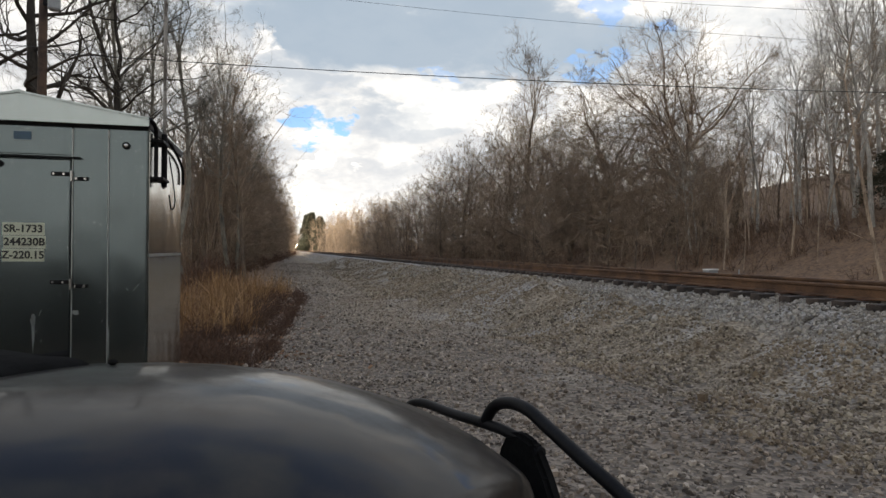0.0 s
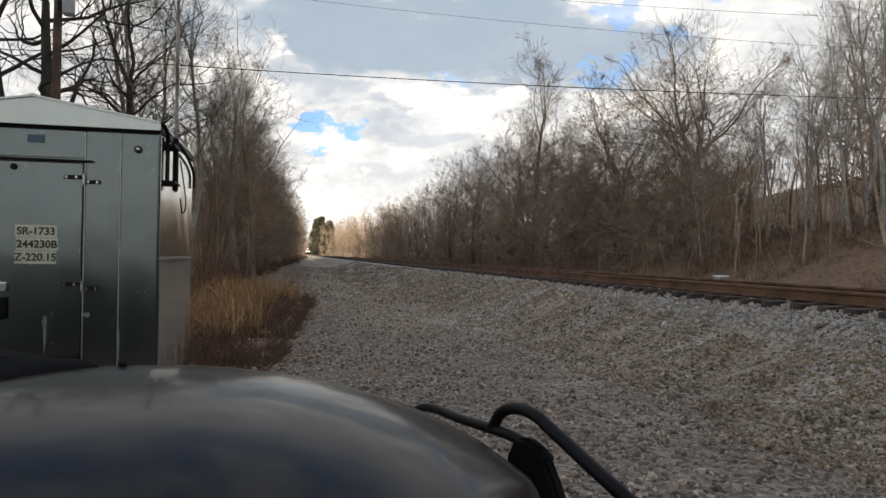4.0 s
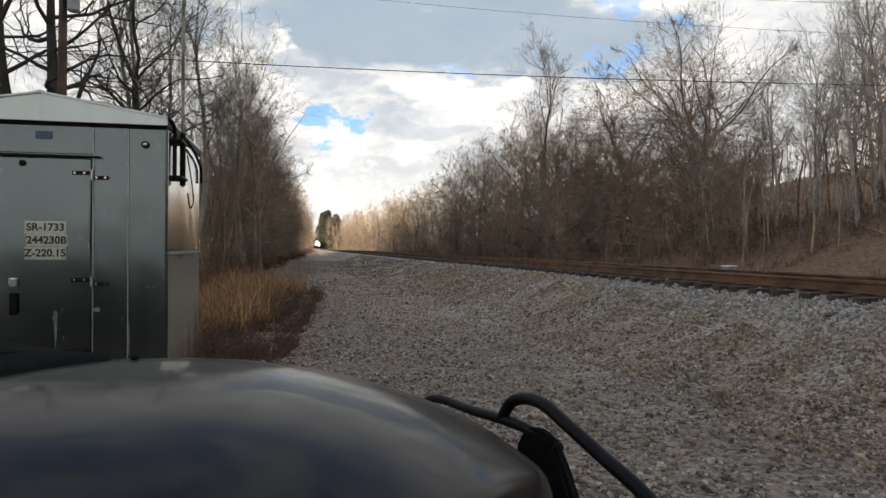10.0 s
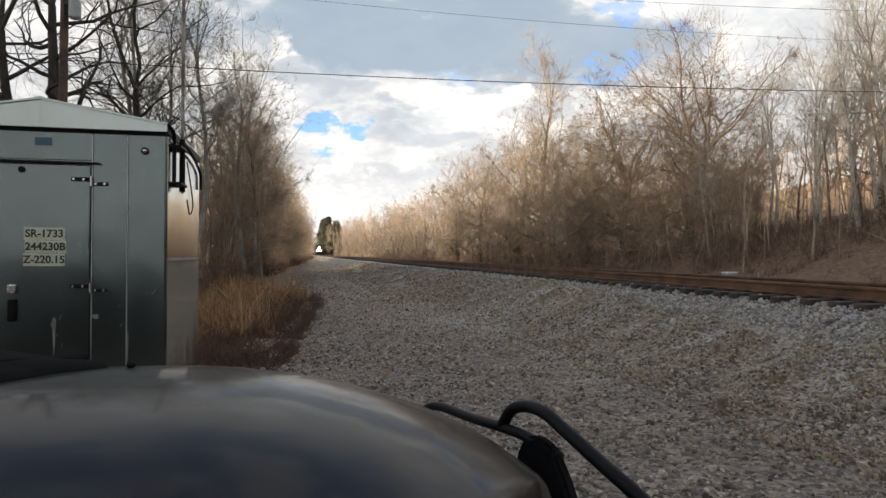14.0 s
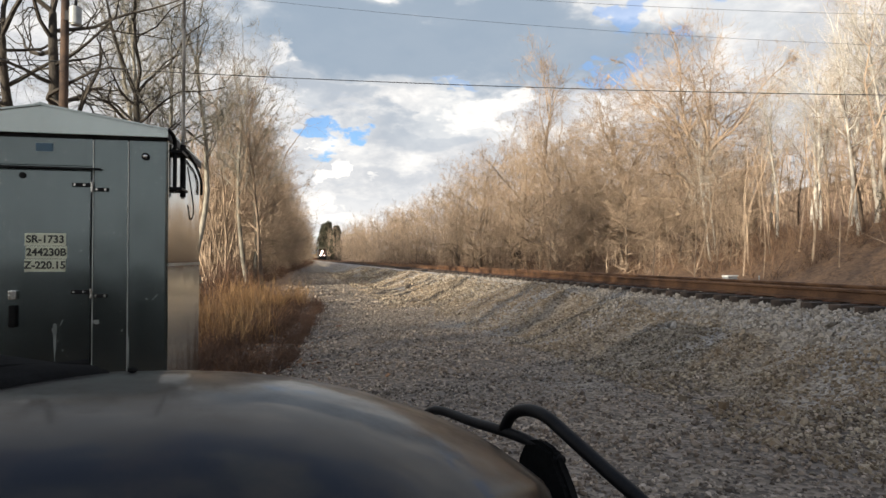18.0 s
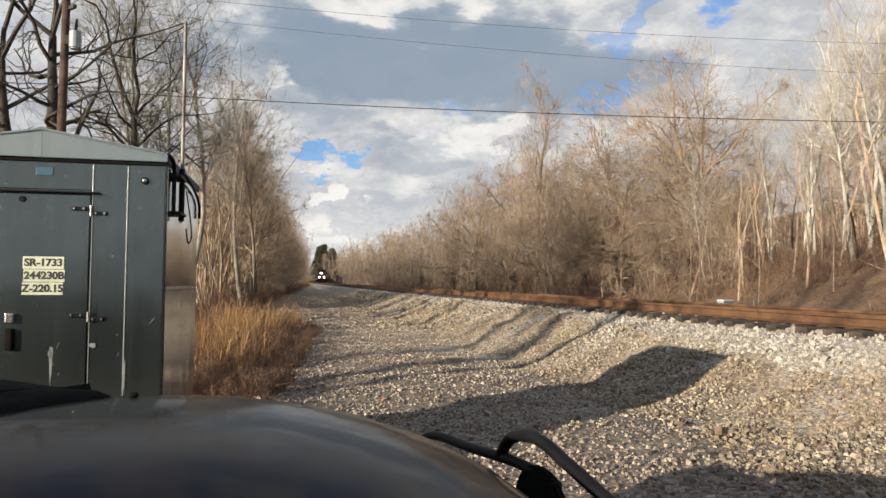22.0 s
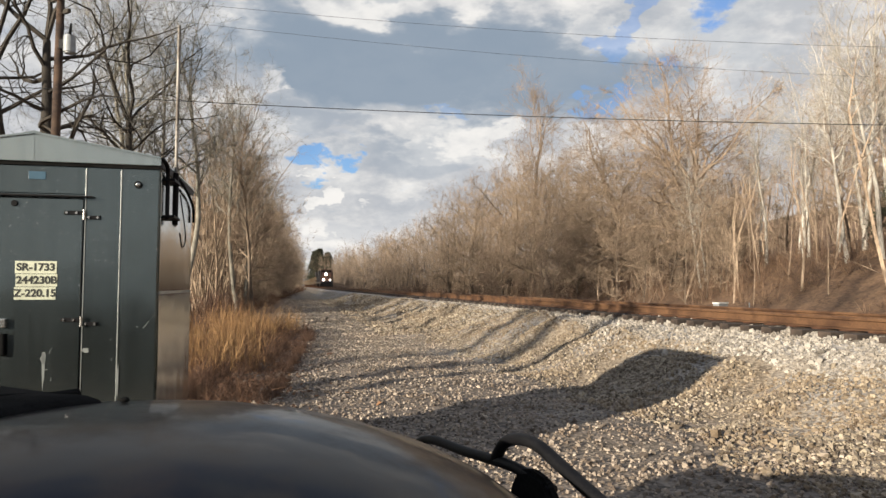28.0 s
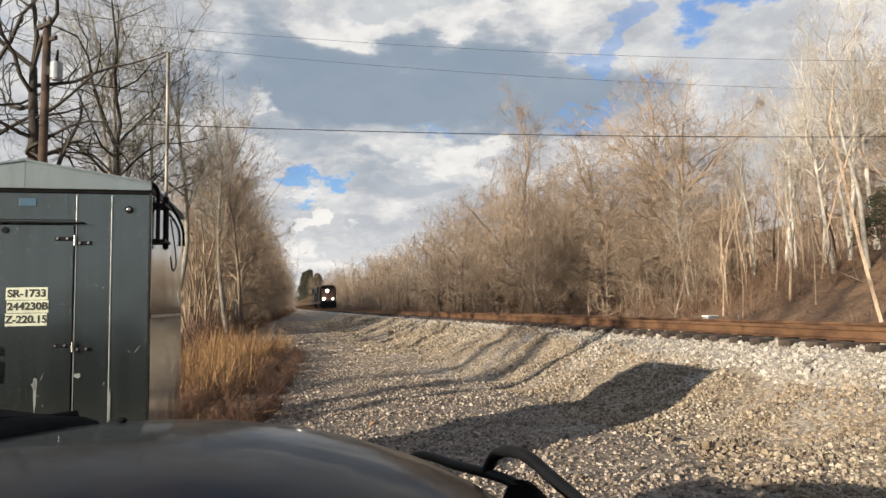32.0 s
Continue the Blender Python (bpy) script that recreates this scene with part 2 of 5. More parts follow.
def make_bark(name, dark, light):
    def build(n, place, s):
        ridges = n.noise(n.scaled(place, 1.0, 1.0, 0.18), 22.0, 4.0, 0.7)
        patch = n.noise(place, 0.8, 3.0)
        r = n.add("ShaderNodeObjectInfo").outputs["Random"]
        c = n.mix(n.span(n.maths("ADD", n.maths("MULTIPLY", ridges, 0.5), n.maths("MULTIPLY", patch, 0.5)), 0.35, 0.65), dark, light)
        h = n.add("ShaderNodeHueSaturation", Color=c)
        n.put(h, "Value", n.maths("MULTIPLY_ADD", r, 0.5, 0.75))
        n.put(s, "Base Color", h.outputs[0])
        n.put(s, "Roughness", 0.9)
        bump(n, s, ridges, 0.02)
    return material(name, build)


def make_cloud():
    """White vapour, thin towards the edge that it drags behind."""
    def build(n, place, s):
        y = n.add("ShaderNodeSeparateXYZ", Vector=place).outputs[1]
        thin = n.maths("MULTIPLY_ADD", n.noise(place, 0.012, 5.0, 0.6), 60.0, y)
        n.put(s, "Base Color", (0.85, 0.86, 0.88, 1))
        n.put(s, "Roughness", 1.0)
        m = n.add("ShaderNodeMixShader")
        n.put(m, "0", n.span(thin, -32.0, 32.0, 0.0, 1.0))
        n.tree.links.new(s.outputs[0], m.inputs[1])
        n.tree.links.new(n.add("ShaderNodeBsdfTransparent").outputs[0], m.inputs[2])
        return m
    return material("vapour", build)


M_GROUND = make_ground()
M_WHITE = stones("pale_ballast", (0.13, 0.115, 0.097), (0.56, 0.515, 0.45), (0.30, 0.255, 0.20))
M_TAN = stones("tan_ballast", (0.085, 0.063, 0.043), (0.50, 0.425, 0.315), (0.25, 0.17, 0.095))
M_GREY = stones("grey_gravel", (0.055, 0.041, 0.031), (0.56, 0.47, 0.375), (0.25, 0.183, 0.13))
M_LEAF = stones("dead_leaves", (0.10, 0.05, 0.028), (0.36, 0.19, 0.09), (0.20, 0.10, 0.05))
M_RUST = worn("rusty_steel", (0.055, 0.025, 0.012), (0.155, 0.080, 0.038), 0.7, 0.2, 2.0, 60.0, 0.002)
M_TIE = worn("creosoted_timber", (0.018, 0.013, 0.01), (0.085, 0.06, 0.045), 0.85, 0, 5.0, 60.0, 0.008, 0.25)
M_PLATE = worn("dark_rust", (0.05, 0.022, 0.012), (0.14, 0.06, 0.03), 0.8, 0.3)
# hut walls: darkened so that dark reflections sit in the colour
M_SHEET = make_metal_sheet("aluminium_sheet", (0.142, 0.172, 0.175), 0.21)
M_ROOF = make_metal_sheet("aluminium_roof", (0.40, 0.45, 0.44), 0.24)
M_BRIGHT = plain("bright_steel", (0.48, 0.48, 0.46), 0.25, 0.95)
M_BLACK = worn("black_rubber", (0.006, 0.006, 0.006), (0.012, 0.012, 0.012), 0.9, 0, 8.0, 120.0, 0.001, spread=0.05, shine=0.04)
M_TUBE = worn("black_powder_coat", (0.005, 0.005, 0.006), (0.011, 0.011, 0.012), 0.5, 0.0, 5.0, 120.0, 0.0005, shine=0.1)
M_PAINT = make_paint()
M_STICKER = plain("cream_reflective_film", (0.45, 0.47, 0.36), 0.5)
M_INK = plain("black_ink", (0.012, 0.014, 0.012), 0.5)
M_BLUE = plain("blue_plate", (0.03, 0.08, 0.125), 0.4)
M_BARK = make_bark("grey_brown_bark", (0.065, 0.046, 0.033), (0.25, 0.19, 0.137))
M_PALE = make_bark("pale_bark", (0.22, 0.198, 0.168), (0.56, 0.52, 0.455))
M_DARKBARK = make_bark("dark_bark", (0.015, 0.012, 0.009), (0.06, 0.05, 0.038))
M_ASH = make_bark("grey_lichened_bark", (0.075, 0.07, 0.056), (0.285, 0.265, 0.22))
M_TWIG = make_bark("twigs", (0.112, 0.079, 0.055), (0.39, 0.295, 0.208))
M_GRASS = stones("dry_grass", (0.10, 0.046, 0.019), (0.54, 0.33, 0.14), (0.28, 0.145, 0.06))
M_BRUSH = stones("dry_brush", (0.04, 0.02, 0.012), (0.17, 0.09, 0.05), (0.085, 0.042, 0.024))
M_SCRUB = stones("brown_scrub", (0.06, 0.034, 0.021), (0.25, 0.158, 0.095), (0.13, 0.075, 0.045))
M_PINE = stones("evergreen", (0.02, 0.024, 0.014), (0.085, 0.082, 0.045), (0.045, 0.045, 0.027))
M_POLE = worn("weathered_pole", (0.022, 0.013, 0.009), (0.095, 0.056, 0.034), 0.85, 0, 1.5, 40.0, 0.004)
M_CAN = plain("grey_enamel", (0.27, 0.29, 0.30), 0.45)
M_WIRE = plain("black_cable", (0.02, 0.02, 0.022), 0.6)
M_WHITEPAINT = plain("white_paint", (0.75, 0.75, 0.72), 0.5)
M_CLOUD = make_cloud()
# same aluminium as M_SHEET, made paler to stand for sunlit reflections
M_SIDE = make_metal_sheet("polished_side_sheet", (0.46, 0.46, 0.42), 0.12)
M_CHALK = plain("chalky_grey", (0.15, 0.165, 0.16), 0.8)
M_EDGE = plain("worn_edge", (0.36, 0.38, 0.37), 0.4, 0.8)
M_MAST = worn("weathered_conduit", (0.10, 0.085, 0.07), (0.30, 0.28, 0.25), 0.6, 0.3, 3.0, 60.0, 0.0)


def make_glass(n, place, s):
    n.put(s, "Base Color", (0.75, 0.8, 0.8, 1))
    n.put(s, "Roughness", 0.02)
    n.put(s, "Transmission Weight", 1.0)
    n.put(s, "IOR", 1.45)


M_GLASS = material("glass", make_glass)


# ---- building helpers ----
def part(name, bm, mat, parent=None, label="", m=None, smooth=False):
    """Links a bmesh, or a pair of vertices and faces, as one mesh object."""
    me = bpy.data.meshes.new(name)
    if isinstance(bm, tuple):
        me.from_pydata(bm[0], [], bm[1])
    else:
        bm.to_mesh(me)
        bm.free()
    me.materials.append(mat)
    if smooth:
        me.shade_smooth()
    ob = new(name, me)
    if parent:
        ob.parent = parent
    if m is not None:
        ob.matrix_local = m
    return tagged(ob, label)


def again(ob, m, parent=None):
    """The same mesh once more, as an object of its own."""
    o = new(ob.name.split(".")[0], ob.data)
    o.parent = parent or ob.parent
    o.matrix_local = m
    return o


def thing(name, m, label, category, group="", kind=""):
    ob = new(name)
    ob.empty_display_size = 0.2
    ob.matrix_world = m
    return tagged(ob, label, category, group, kind)


def box(x0, x1, y0, y1, z0, z1, edge=0.0, bm=None):
    own = bmesh.new()
    v = bmesh.ops.create_cube(own, size=1)["verts"]
    bmesh.ops.transform(own, matrix=Matrix.Translation(((x0 + x1) / 2, (y0 + y1) / 2, (z0 + z1) / 2)) @ Matrix.Diagonal((x1 - x0, y1 - y0, z1 - z0, 1)), verts=v)
    if edge:
        bmesh.ops.bevel(own, geom=own.edges[:], offset=edge, segments=2, affect="EDGES", profile=0.6)
    return joined(bm, own)


def joined(bm, own):
    if bm is None:
        return own
    me = bpy.data.meshes.new("scrap")
    own.to_mesh(me)
    own.free()
    bm.from_mesh(me)
    bpy.data.meshes.remove(me)
    return bm


def prism(outline, y0, y1, edge=0.0):
    """An outline in x and z, drawn out along y."""
    bm = bmesh.new()
    a = [bm.verts.new((x, y0, z)) for x, z in outline]
    b = [bm.verts.new((x, y1, z)) for x, z in outline]
    bm.faces.new(a), bm.faces.new(b[::-1])
    for i in range(len(a)):
        j = (i + 1) % len(a)
        bm.faces.new((a[j], a[i], b[i], b[j]))
    bmesh.ops.recalc_face_normals(bm, faces=bm.faces)
    if edge:
        bmesh.ops.bevel(bm, geom=bm.edges[:], offset=edge, segments=2, affect="EDGES")
    return bm


def tube(points, radii, sides=10, bm=None):
    """A round bar through the points."""
    bm = bm or bmesh.new()
    pts = [Vector(p) for p in points]
    if not isinstance(radii, (list, tuple)):
        radii = [radii] * len(pts)
    rings = []
    for i, p in enumerate(pts):
        t = (pts[min(i + 1, len(pts) - 1)] - pts[max(i - 1, 0)]).normalized()
        a = t.orthogonal().normalized() if i == 0 else (a - t * a.dot(t)).normalized()
        b = t.cross(a)
        rings.append([bm.verts.new(p + radii[i] * (math.cos(w) * a + math.sin(w) * b)) for w in (2 * math.pi * k / sides for k in range(sides))])
    for r, s in zip(rings, rings[1:]):
        for k in range(sides):
            bm.faces.new((r[k], r[(k + 1) % sides], s[(k + 1) % sides], s[k]))
    bm.faces.new(rings[0][::-1]), bm.faces.new(rings[-1])
    return bm


def bent(points, steps=6):
    """A smooth line through the points."""
    pts = [Vector(p) for p in points]
    pts = [2 * pts[0] - pts[1], *pts, 2 * pts[-1] - pts[-2]]
    out = []
    for a, b, c, d in zip(pts, pts[1:], pts[2:], pts[3:]):
        for k in range(steps):
            t = k / steps
            out.append(0.5 * (2 * b + (c - a) * t + (2 * a - 5 * b + 4 * c - d) * t**2 + (3 * b - a - 3 * c + d) * t**3))
    return out + [pts[-2]]


def disc(r, depth, sides=20, edge=0.0):
    """A round plate or drum, standing along z from 0."""
    bm = bmesh.new()
    bmesh.ops.create_cone(bm, cap_ends=True, segments=sides, radius1=r, radius2=r, depth=depth, matrix=Matrix.Translation((0, 0, depth / 2)))
    if edge:
        rim = [e for e in bm.edges if abs(e.verts[0].co.z - e.verts[1].co.z) < 1e-6]
        bmesh.ops.bevel(bm, geom=rim, offset=edge, segments=2, affect="EDGES")
    return bm


def ball(r, scale=(1, 1, 1), rings=12):
    bm = bmesh.new()
    bmesh.ops.create_uvsphere(bm, u_segments=rings * 2, v_segments=rings, radius=r)
    bmesh.ops.scale(bm, vec=scale, verts=bm.verts)
    return bm


# ---- the ground ----
def smooth(a, b, v):
    t = np.clip((v - a) / (b - a), 0, 1)
    return t * t * (3 - 2 * t)


def height(p, q):
    """The lie of the land: level ground, the railway's bank, a ditch, and the wooded hill beyond."""
    p, q = np.asarray(p, float), np.asarray(q, float)
    # ballast tipped in heaps: the bank's foot pushes out and draws back along the line
    out = 1.0 * np.exp(-((q - 17.8) / 3.4) ** 2) + 0.6 * np.exp(-((q - 28) / 4) ** 2) + 0.45 * np.exp(-((q - 12.6) / 1.3) ** 2) - 0.25 * np.exp(-((q - 14.3) / 0.8) ** 2) + 0.7 * np.exp(-((q - 40) / 5) ** 2)
    slope = smooth(3.2, 5.2, p) * smooth(7.2, 6.4, p)
    z = np.interp(p + out * slope, [-400, -60, -8, 4.6, 5.1, 6.67, 7.2, 7.5, 9.7, 10.0, 10.6, 12.6, 14, 20, 32, 60, 100, 135, 400],
                  [6, 1.0, 0.05, 0.0, 0.06, 0.56, 0.83, 0.90, 0.90, 0.83, 0.55, -0.1, -0.1, 0.45, 1.9, 6.0, 17, 22, 30])
    hill = smooth(14, 30, p)
    z = z * (1 - hill * 0.55 * smooth(90, 260, q))
    z = z + 2.7 * smooth(17, 33, p) * smooth(75, 22, q)
    wave = 0.03 * np.sin(1.3 * p + 0.4 * q) + 0.025 * np.sin(2.1 * q - 0.9 * p) + 0.02 * np.sin(3.7 * q + 2.2 * p)
    rough = 1 - 0.85 * smooth(6.6, 7.2, p) * (1 - smooth(10.2, 11, p))
    lump = 0.06 * np.sin(2.9 * q + 1.1 * p) * np.sin(2.3 * p - 0.8 * q) + 0.035 * np.sin(5.3 * q - 3.1 * p)
    return z + wave * rough + lump * slope


def build_ground():
    ps = np.concatenate([[-3000, -1200, -500, -250, -120], np.arange(-70, -8, 6), np.arange(-8, 14, 0.22), np.arange(14, 70, 3), [80, 100, 130, 200, 400, 900, 3000]])
    qs = np.concatenate([[-2500, -900, -300, -120, -60, -30, -15], np.arange(-8, 30, 0.4), np.arange(30, 100, 2.5), np.arange(100, 420, 12), [480, 600, 900, 1500, 3500]])
    P, Q = np.meshgrid(ps, qs)
    Z = height(P, Q)
    verts = np.stack([P, Q, Z], -1).reshape(-1, 3)
    w = len(ps)
    faces = [(r * w + c, r * w + c + 1, (r + 1) * w + c + 1, (r + 1) * w + c) for r in range(len(qs) - 1) for c in range(w - 1)]
    ob = part("ground", (verts.tolist(), faces), M_GROUND, smooth=True)
    ob.matrix_world = W
    tagged(ob, "gravel lot, ballast bank and leaf-covered woodland floor", "ground", kind="structure")


build_ground()


def scatter_stones(name, mat, label, count, p_of, q_of, size, seed, flat=0.65, sink=0.25, lift=0.0):
    """Many loose stones on the ground as one object."""
    g = np.random.default_rng(seed)
    q = q_of(g, count)
    p = p_of(g, count, q)
    z = height(p, q) + lift
    base = np.array([(x, y, z) for z in (-1, 1) for y in (-1, 1) for x in (-1, 1)], float) * 0.72
    base[4:, :2] *= 0.72
    quad = np.array([(0, 2, 3, 1), (4, 5, 7, 6), (0, 1, 5, 4), (1, 3, 7, 5), (3, 2, 6, 7), (2, 0, 4, 6)])
    v = base[None] * g.uniform(0.6, 1.2, (count, 8, 1)) + g.normal(0, 0.13, (count, 8, 3))
    r = size * np.exp(g.normal(0, 0.32, (count, 1, 1)))
    v = v * r * np.stack([g.uniform(0.8, 1.3, count), g.uniform(0.7, 1.1, count), np.full(count, flat)], -1)[:, None]
    a, b = g.uniform(0, 6.28, count), g.normal(0, 0.55, count)
    x, y, h = v[..., 0], v[..., 1], v[..., 2]
    x, h = x * np.cos(b)[:, None] - h * np.sin(b)[:, None], x * np.sin(b)[:, None] + h * np.cos(b)[:, None]
    x, y = x * np.cos(a)[:, None] - y * np.sin(a)[:, None], x * np.sin(a)[:, None] + y * np.cos(a)[:, None]
    v = np.stack([x + p[:, None], y + q[:, None], h + (z + r[:, 0, 0] * (flat - sink))[:, None]], -1).reshape(-1, 3)
    f = (quad[None] + 8 * np.arange(count)[:, None, None]).reshape(-1, 4)
    ob = part(name, (v.tolist(), f.tolist()), mat)
    ob.matrix_world = W
    return tagged(ob, label, "gravel", kind="stuff")


def nearer(a, b):
    """Places along the line that thin out with distance."""
    return lambda g, n: a + (b - a) * g.uniform(0, 1, n) ** 1.7


scatter_stones("ballast", M_WHITE, "pale crushed limestone ballast heaped against the ties", 23000, lambda g, n, q: 7.75 - (1.2 + 0.9 * np.clip(np.sin(0.62 * q + 0.4) + 0.5 * np.sin(1.7 * q), 0, 1)) * g.uniform(0, 1, n) ** 1.1, nearer(2.5, 36), 0.0215, 1, 0.8)
scatter_stones("ballast", M_WHITE, "pale crushed limestone ballast between the rails", 3500, lambda g, n, q: g.uniform(7.75, 10.4, n), nearer(2.5, 22), 0.03, 2, 0.8)
scatter_stones("ballast", M_TAN, "tan stained ballast on the bank's lower slope", 24000, lambda g, n, q: 6.85 - 2.6 * g.uniform(0, 1, n) ** 1.1 - 0.5 * np.sin(0.9 * q) ** 2, nearer(2.0, 28), 0.0195, 3, 0.75)
scatter_stones("gravel", M_GREY, "grey packed gravel of the lot", 33000, lambda g, n, q: np.clip(6.2 - 7.2 * g.uniform(0, 1, n) ** 0.75, -1.0, 6.2), nearer(2.0, 24), 0.0175, 4, 0.7, 0.3)
scatter_stones("ballast", M_TAN, "tan ballast along the farther bank", 15000, lambda g, n, q: 7.0 - 4.2 * g.uniform(0, 1, n) ** 1.2, lambda g, n: 22 + 60 * g.uniform(0, 1, n) ** 1.4, 0.033, 6, 0.7)
scatter_stones("gravel", M_GREY, "gravel of the lane beside the farther bank", 9000, lambda g, n, q: g.uniform(-0.8, 4.6, n), lambda g, n: 22 + 60 * g.uniform(0, 1, n) ** 1.5, 0.032, 7, 0.6, 0.3)
scatter_stones("dead_leaves", M_LEAF, "brown dead leaves at the foot of the dry grass", 5000, lambda g, n, q: g.normal(-1.5, 0.75, n), nearer(6.0, 22), 0.045, 5, 0.18, 0.0)


# ---- the railway ----
def rail_outline(x):
    half = [(0.07, 0.0), (0.07, 0.012), (0.012, 0.032), (0.009, 0.13), (0.036, 0.142), (0.037, 0.172), (0.028, 0.185)]
    return [(x + a, z) for a, z in half] + [(x - a, z) for a, z in reversed(half)]


def build_track():
    track = thing("railway_track", W, "single line of rusty rails on dark creosoted ties", "railway track", kind="structure")
    foot = RAIL_TOP - 0.185
    for x in (P_NEAR + 0.037, P_FAR - 0.037):
        part("rail", prism(rail_outline(x), -60, 790), M_RUST, track, "rust-brown steel rail", pose(0, 0, foot))
    tie = None
    g = random.Random(4)
    plate = None
    for i in range(290):
        q = -6 + 0.53 * i + g.uniform(-0.03, 0.03)
        m = pose(P_MID + g.uniform(-0.05, 0.05), q, foot - 0.016, 0, 0, g.uniform(-1.2, 1.2))
        if tie is None:
            tie = part("tie", box(-1.3, 1.3, -0.115, 0.115, -0.18, 0, 0.012), M_TIE, track, m=m)
        else:
            again(tie, m)
        if i < 70:
            for x in (P_NEAR + 0.037, P_FAR - 0.037):
                m = pose(x, q, foot - 0.012)
                if plate is None:
                    plate = part("tie_plate", box(-0.18, 0.18, -0.09, 0.09, 0, 0.016, 0.004), M_PLATE, track, m=m)
                else:
                    again(plate, m)
    far = bmesh.new()
    for i in range(600):
        q = -6 + 0.53 * (290 + i)
        box(P_MID - 1.3, P_MID + 1.3, q - 0.115, q + 0.115, foot - 0.196, foot - 0.016, 0, far)
    tagged(part("far_ties", far, M_TIE, track), kind="stuff")


build_track()


# ---- the signal hut ----
HUT = pose(-1.962, 4.50, 0, 0, 0, TURN)      # front corner by the railway; x runs along the front to -1.83, y to the back
HUT_W, HUT_D, HUT_H = 1.50, 1.45, 2.385


def letters(text, size, m, parent, name="lettering"):
    """Writing as a thin raised mesh."""
    c = bpy.data.curves.new(name, "FONT")
    c.body, c.size, c.align_x, c.align_y, c.extrude, c.offset = text, size, "CENTER", "CENTER", 0.0008, 0.0019
    scrap = bpy.data.objects.new("scrap", c)
    me = bpy.data.meshes.new_from_object(scrap)
    bpy.data.objects.remove(scrap)
    me.materials.append(M_INK)
    ob = new(name, me)
    ob.parent = parent
    ob.matrix_local = m
    return ob


def build_hut():
    hut = thing("signal_hut", HUT, "weathered aluminium railway signal hut with a shallow gable roof", "signal hut")
    w, d, h = HUT_W, HUT_D, HUT_H
    base = 0.22
    part("skid", box(-w + 0.05, -0.05, 0.05, d - 0.05, 0.0, base - 0.005, 0.01), M_PLATE, hut, "dark steel skid under the floor")
    part("body", box(-w, 0, 0, d, base, h, 0.006), M_SHEET, hut)
    # front panels stand proud of the body
    for x0, x1, z0, z1 in ((-0.232, -0.006, base + 0.01, h - 0.01), (-0.445, -0.24, base + 0.01, h - 0.01), (-1.06, -0.453, 2.195, h - 0.01), (-w + 0.006, -1.068, base + 0.01, h - 0.01)):
        part("front_panel", box(x0, x1, -0.010, -0.001, z0, z1, 0.003), M_SHEET, hut)
    for x in (-0.236, -0.449):
        part("seam", box(x - 0.0035, x + 0.0035, -0.014, -0.011, base + 0.01, h - 0.02, 0.001), M_EDGE, hut, "bright worn edge strip")
    door = part("door", box(-1.05, -0.46, -0.022, -0.002, base + 0.03, 2.165, 0.006), M_SHEET, hut, "aluminium door, closed")
    part("drip_cap", prism([(-1.09, 2.172), (-0.40, 2.172), (-0.40, 2.180), (-1.09, 2.184)], -0.055, -0.005), M_TUBE, hut, "dark drip cap over the door")
    for z in (2.062, 1.372, 0.62):
        hinge = part("hinge", box(-0.57, -0.462, -0.034, -0.023, z - 0.004, z + 0.022, 0.003), M_TUBE, hut, "dark strap hinge with bright bolts")
        part("leaf", box(-0.44, -0.355, -0.024, -0.011, z - 0.03, z - 0.006, 0.003), M_TUBE, hinge)
        part("barrel", tube([(-0.451, -0.03, z - 0.035), (-0.451, -0.03, z + 0.03)], 0.008), M_BRIGHT, hinge, "bright hinge barrel")
        for bx, bz in ((-0.553, 0.009), (-0.495, 0.009), (-0.425, -0.018), (-0.372, -0.018)):
            part("bolt", disc(0.0085, 0.007, 12, 0.002), M_BRIGHT, hinge, "", pose(bx, -0.034 if bx < -0.45 else -0.024, z + bz, 90))
    # the three lines of the number plate
    for i, (text, dx) in enumerate((("SR-1733", 0.018), ("244230B", 0.024), ("Z-220.15", 0.017))):
        z = 1.717 - 0.083 * i
        plate = part("number_plate", box(-0.863 + dx, -0.622 + dx, -0.026, -0.023, z - 0.040, z + 0.040, 0.001), M_STICKER, hut, "cream reflective number strip")
        letters(text, 0.066, pose(-0.7425 + dx, -0.0275, z, 90), plate)
    part("maker_plate", box(-0.79, -0.69, -0.015, -0.011, 2.285, 2.335, 0.001), M_BLUE, hut, "small blue maker's plate")
    lamp = part("indicator_lamp", disc(0.024, 0.02, 20, 0.004), M_TUBE, hut, "round indicator lamp in a dark ring", pose(-0.130, -0.011, 2.268, 90))
    part("lens", ball(0.016, (1, 1, 0.7)), M_BRIGHT, lamp, "bright domed lens", pose(0, 0, 0.018))
    part("lamp_plate", box(-0.165, -0.098, -0.0115, -0.0102, 2.225, 2.310), M_SHEET, hut)
    part("latch", box(-0.925, -0.885, -0.055, -0.022, 1.16, 1.30, 0.01), M_BLACK, hut, "black door handle")
    part("padlock", box(-0.93, -0.88, -0.05, -0.022, 1.335, 1.395, 0.008), M_BRIGHT, hut, "bright padlock")
    part("vent_plug", disc(0.02, 0.012, 16, 0.003), M_TUBE, hut, "", pose(-0.86, -0.022, 2.125, 90))
    # roof: a gable end with its fascia, and two sheets
    e, apex = 0.012, 2.575
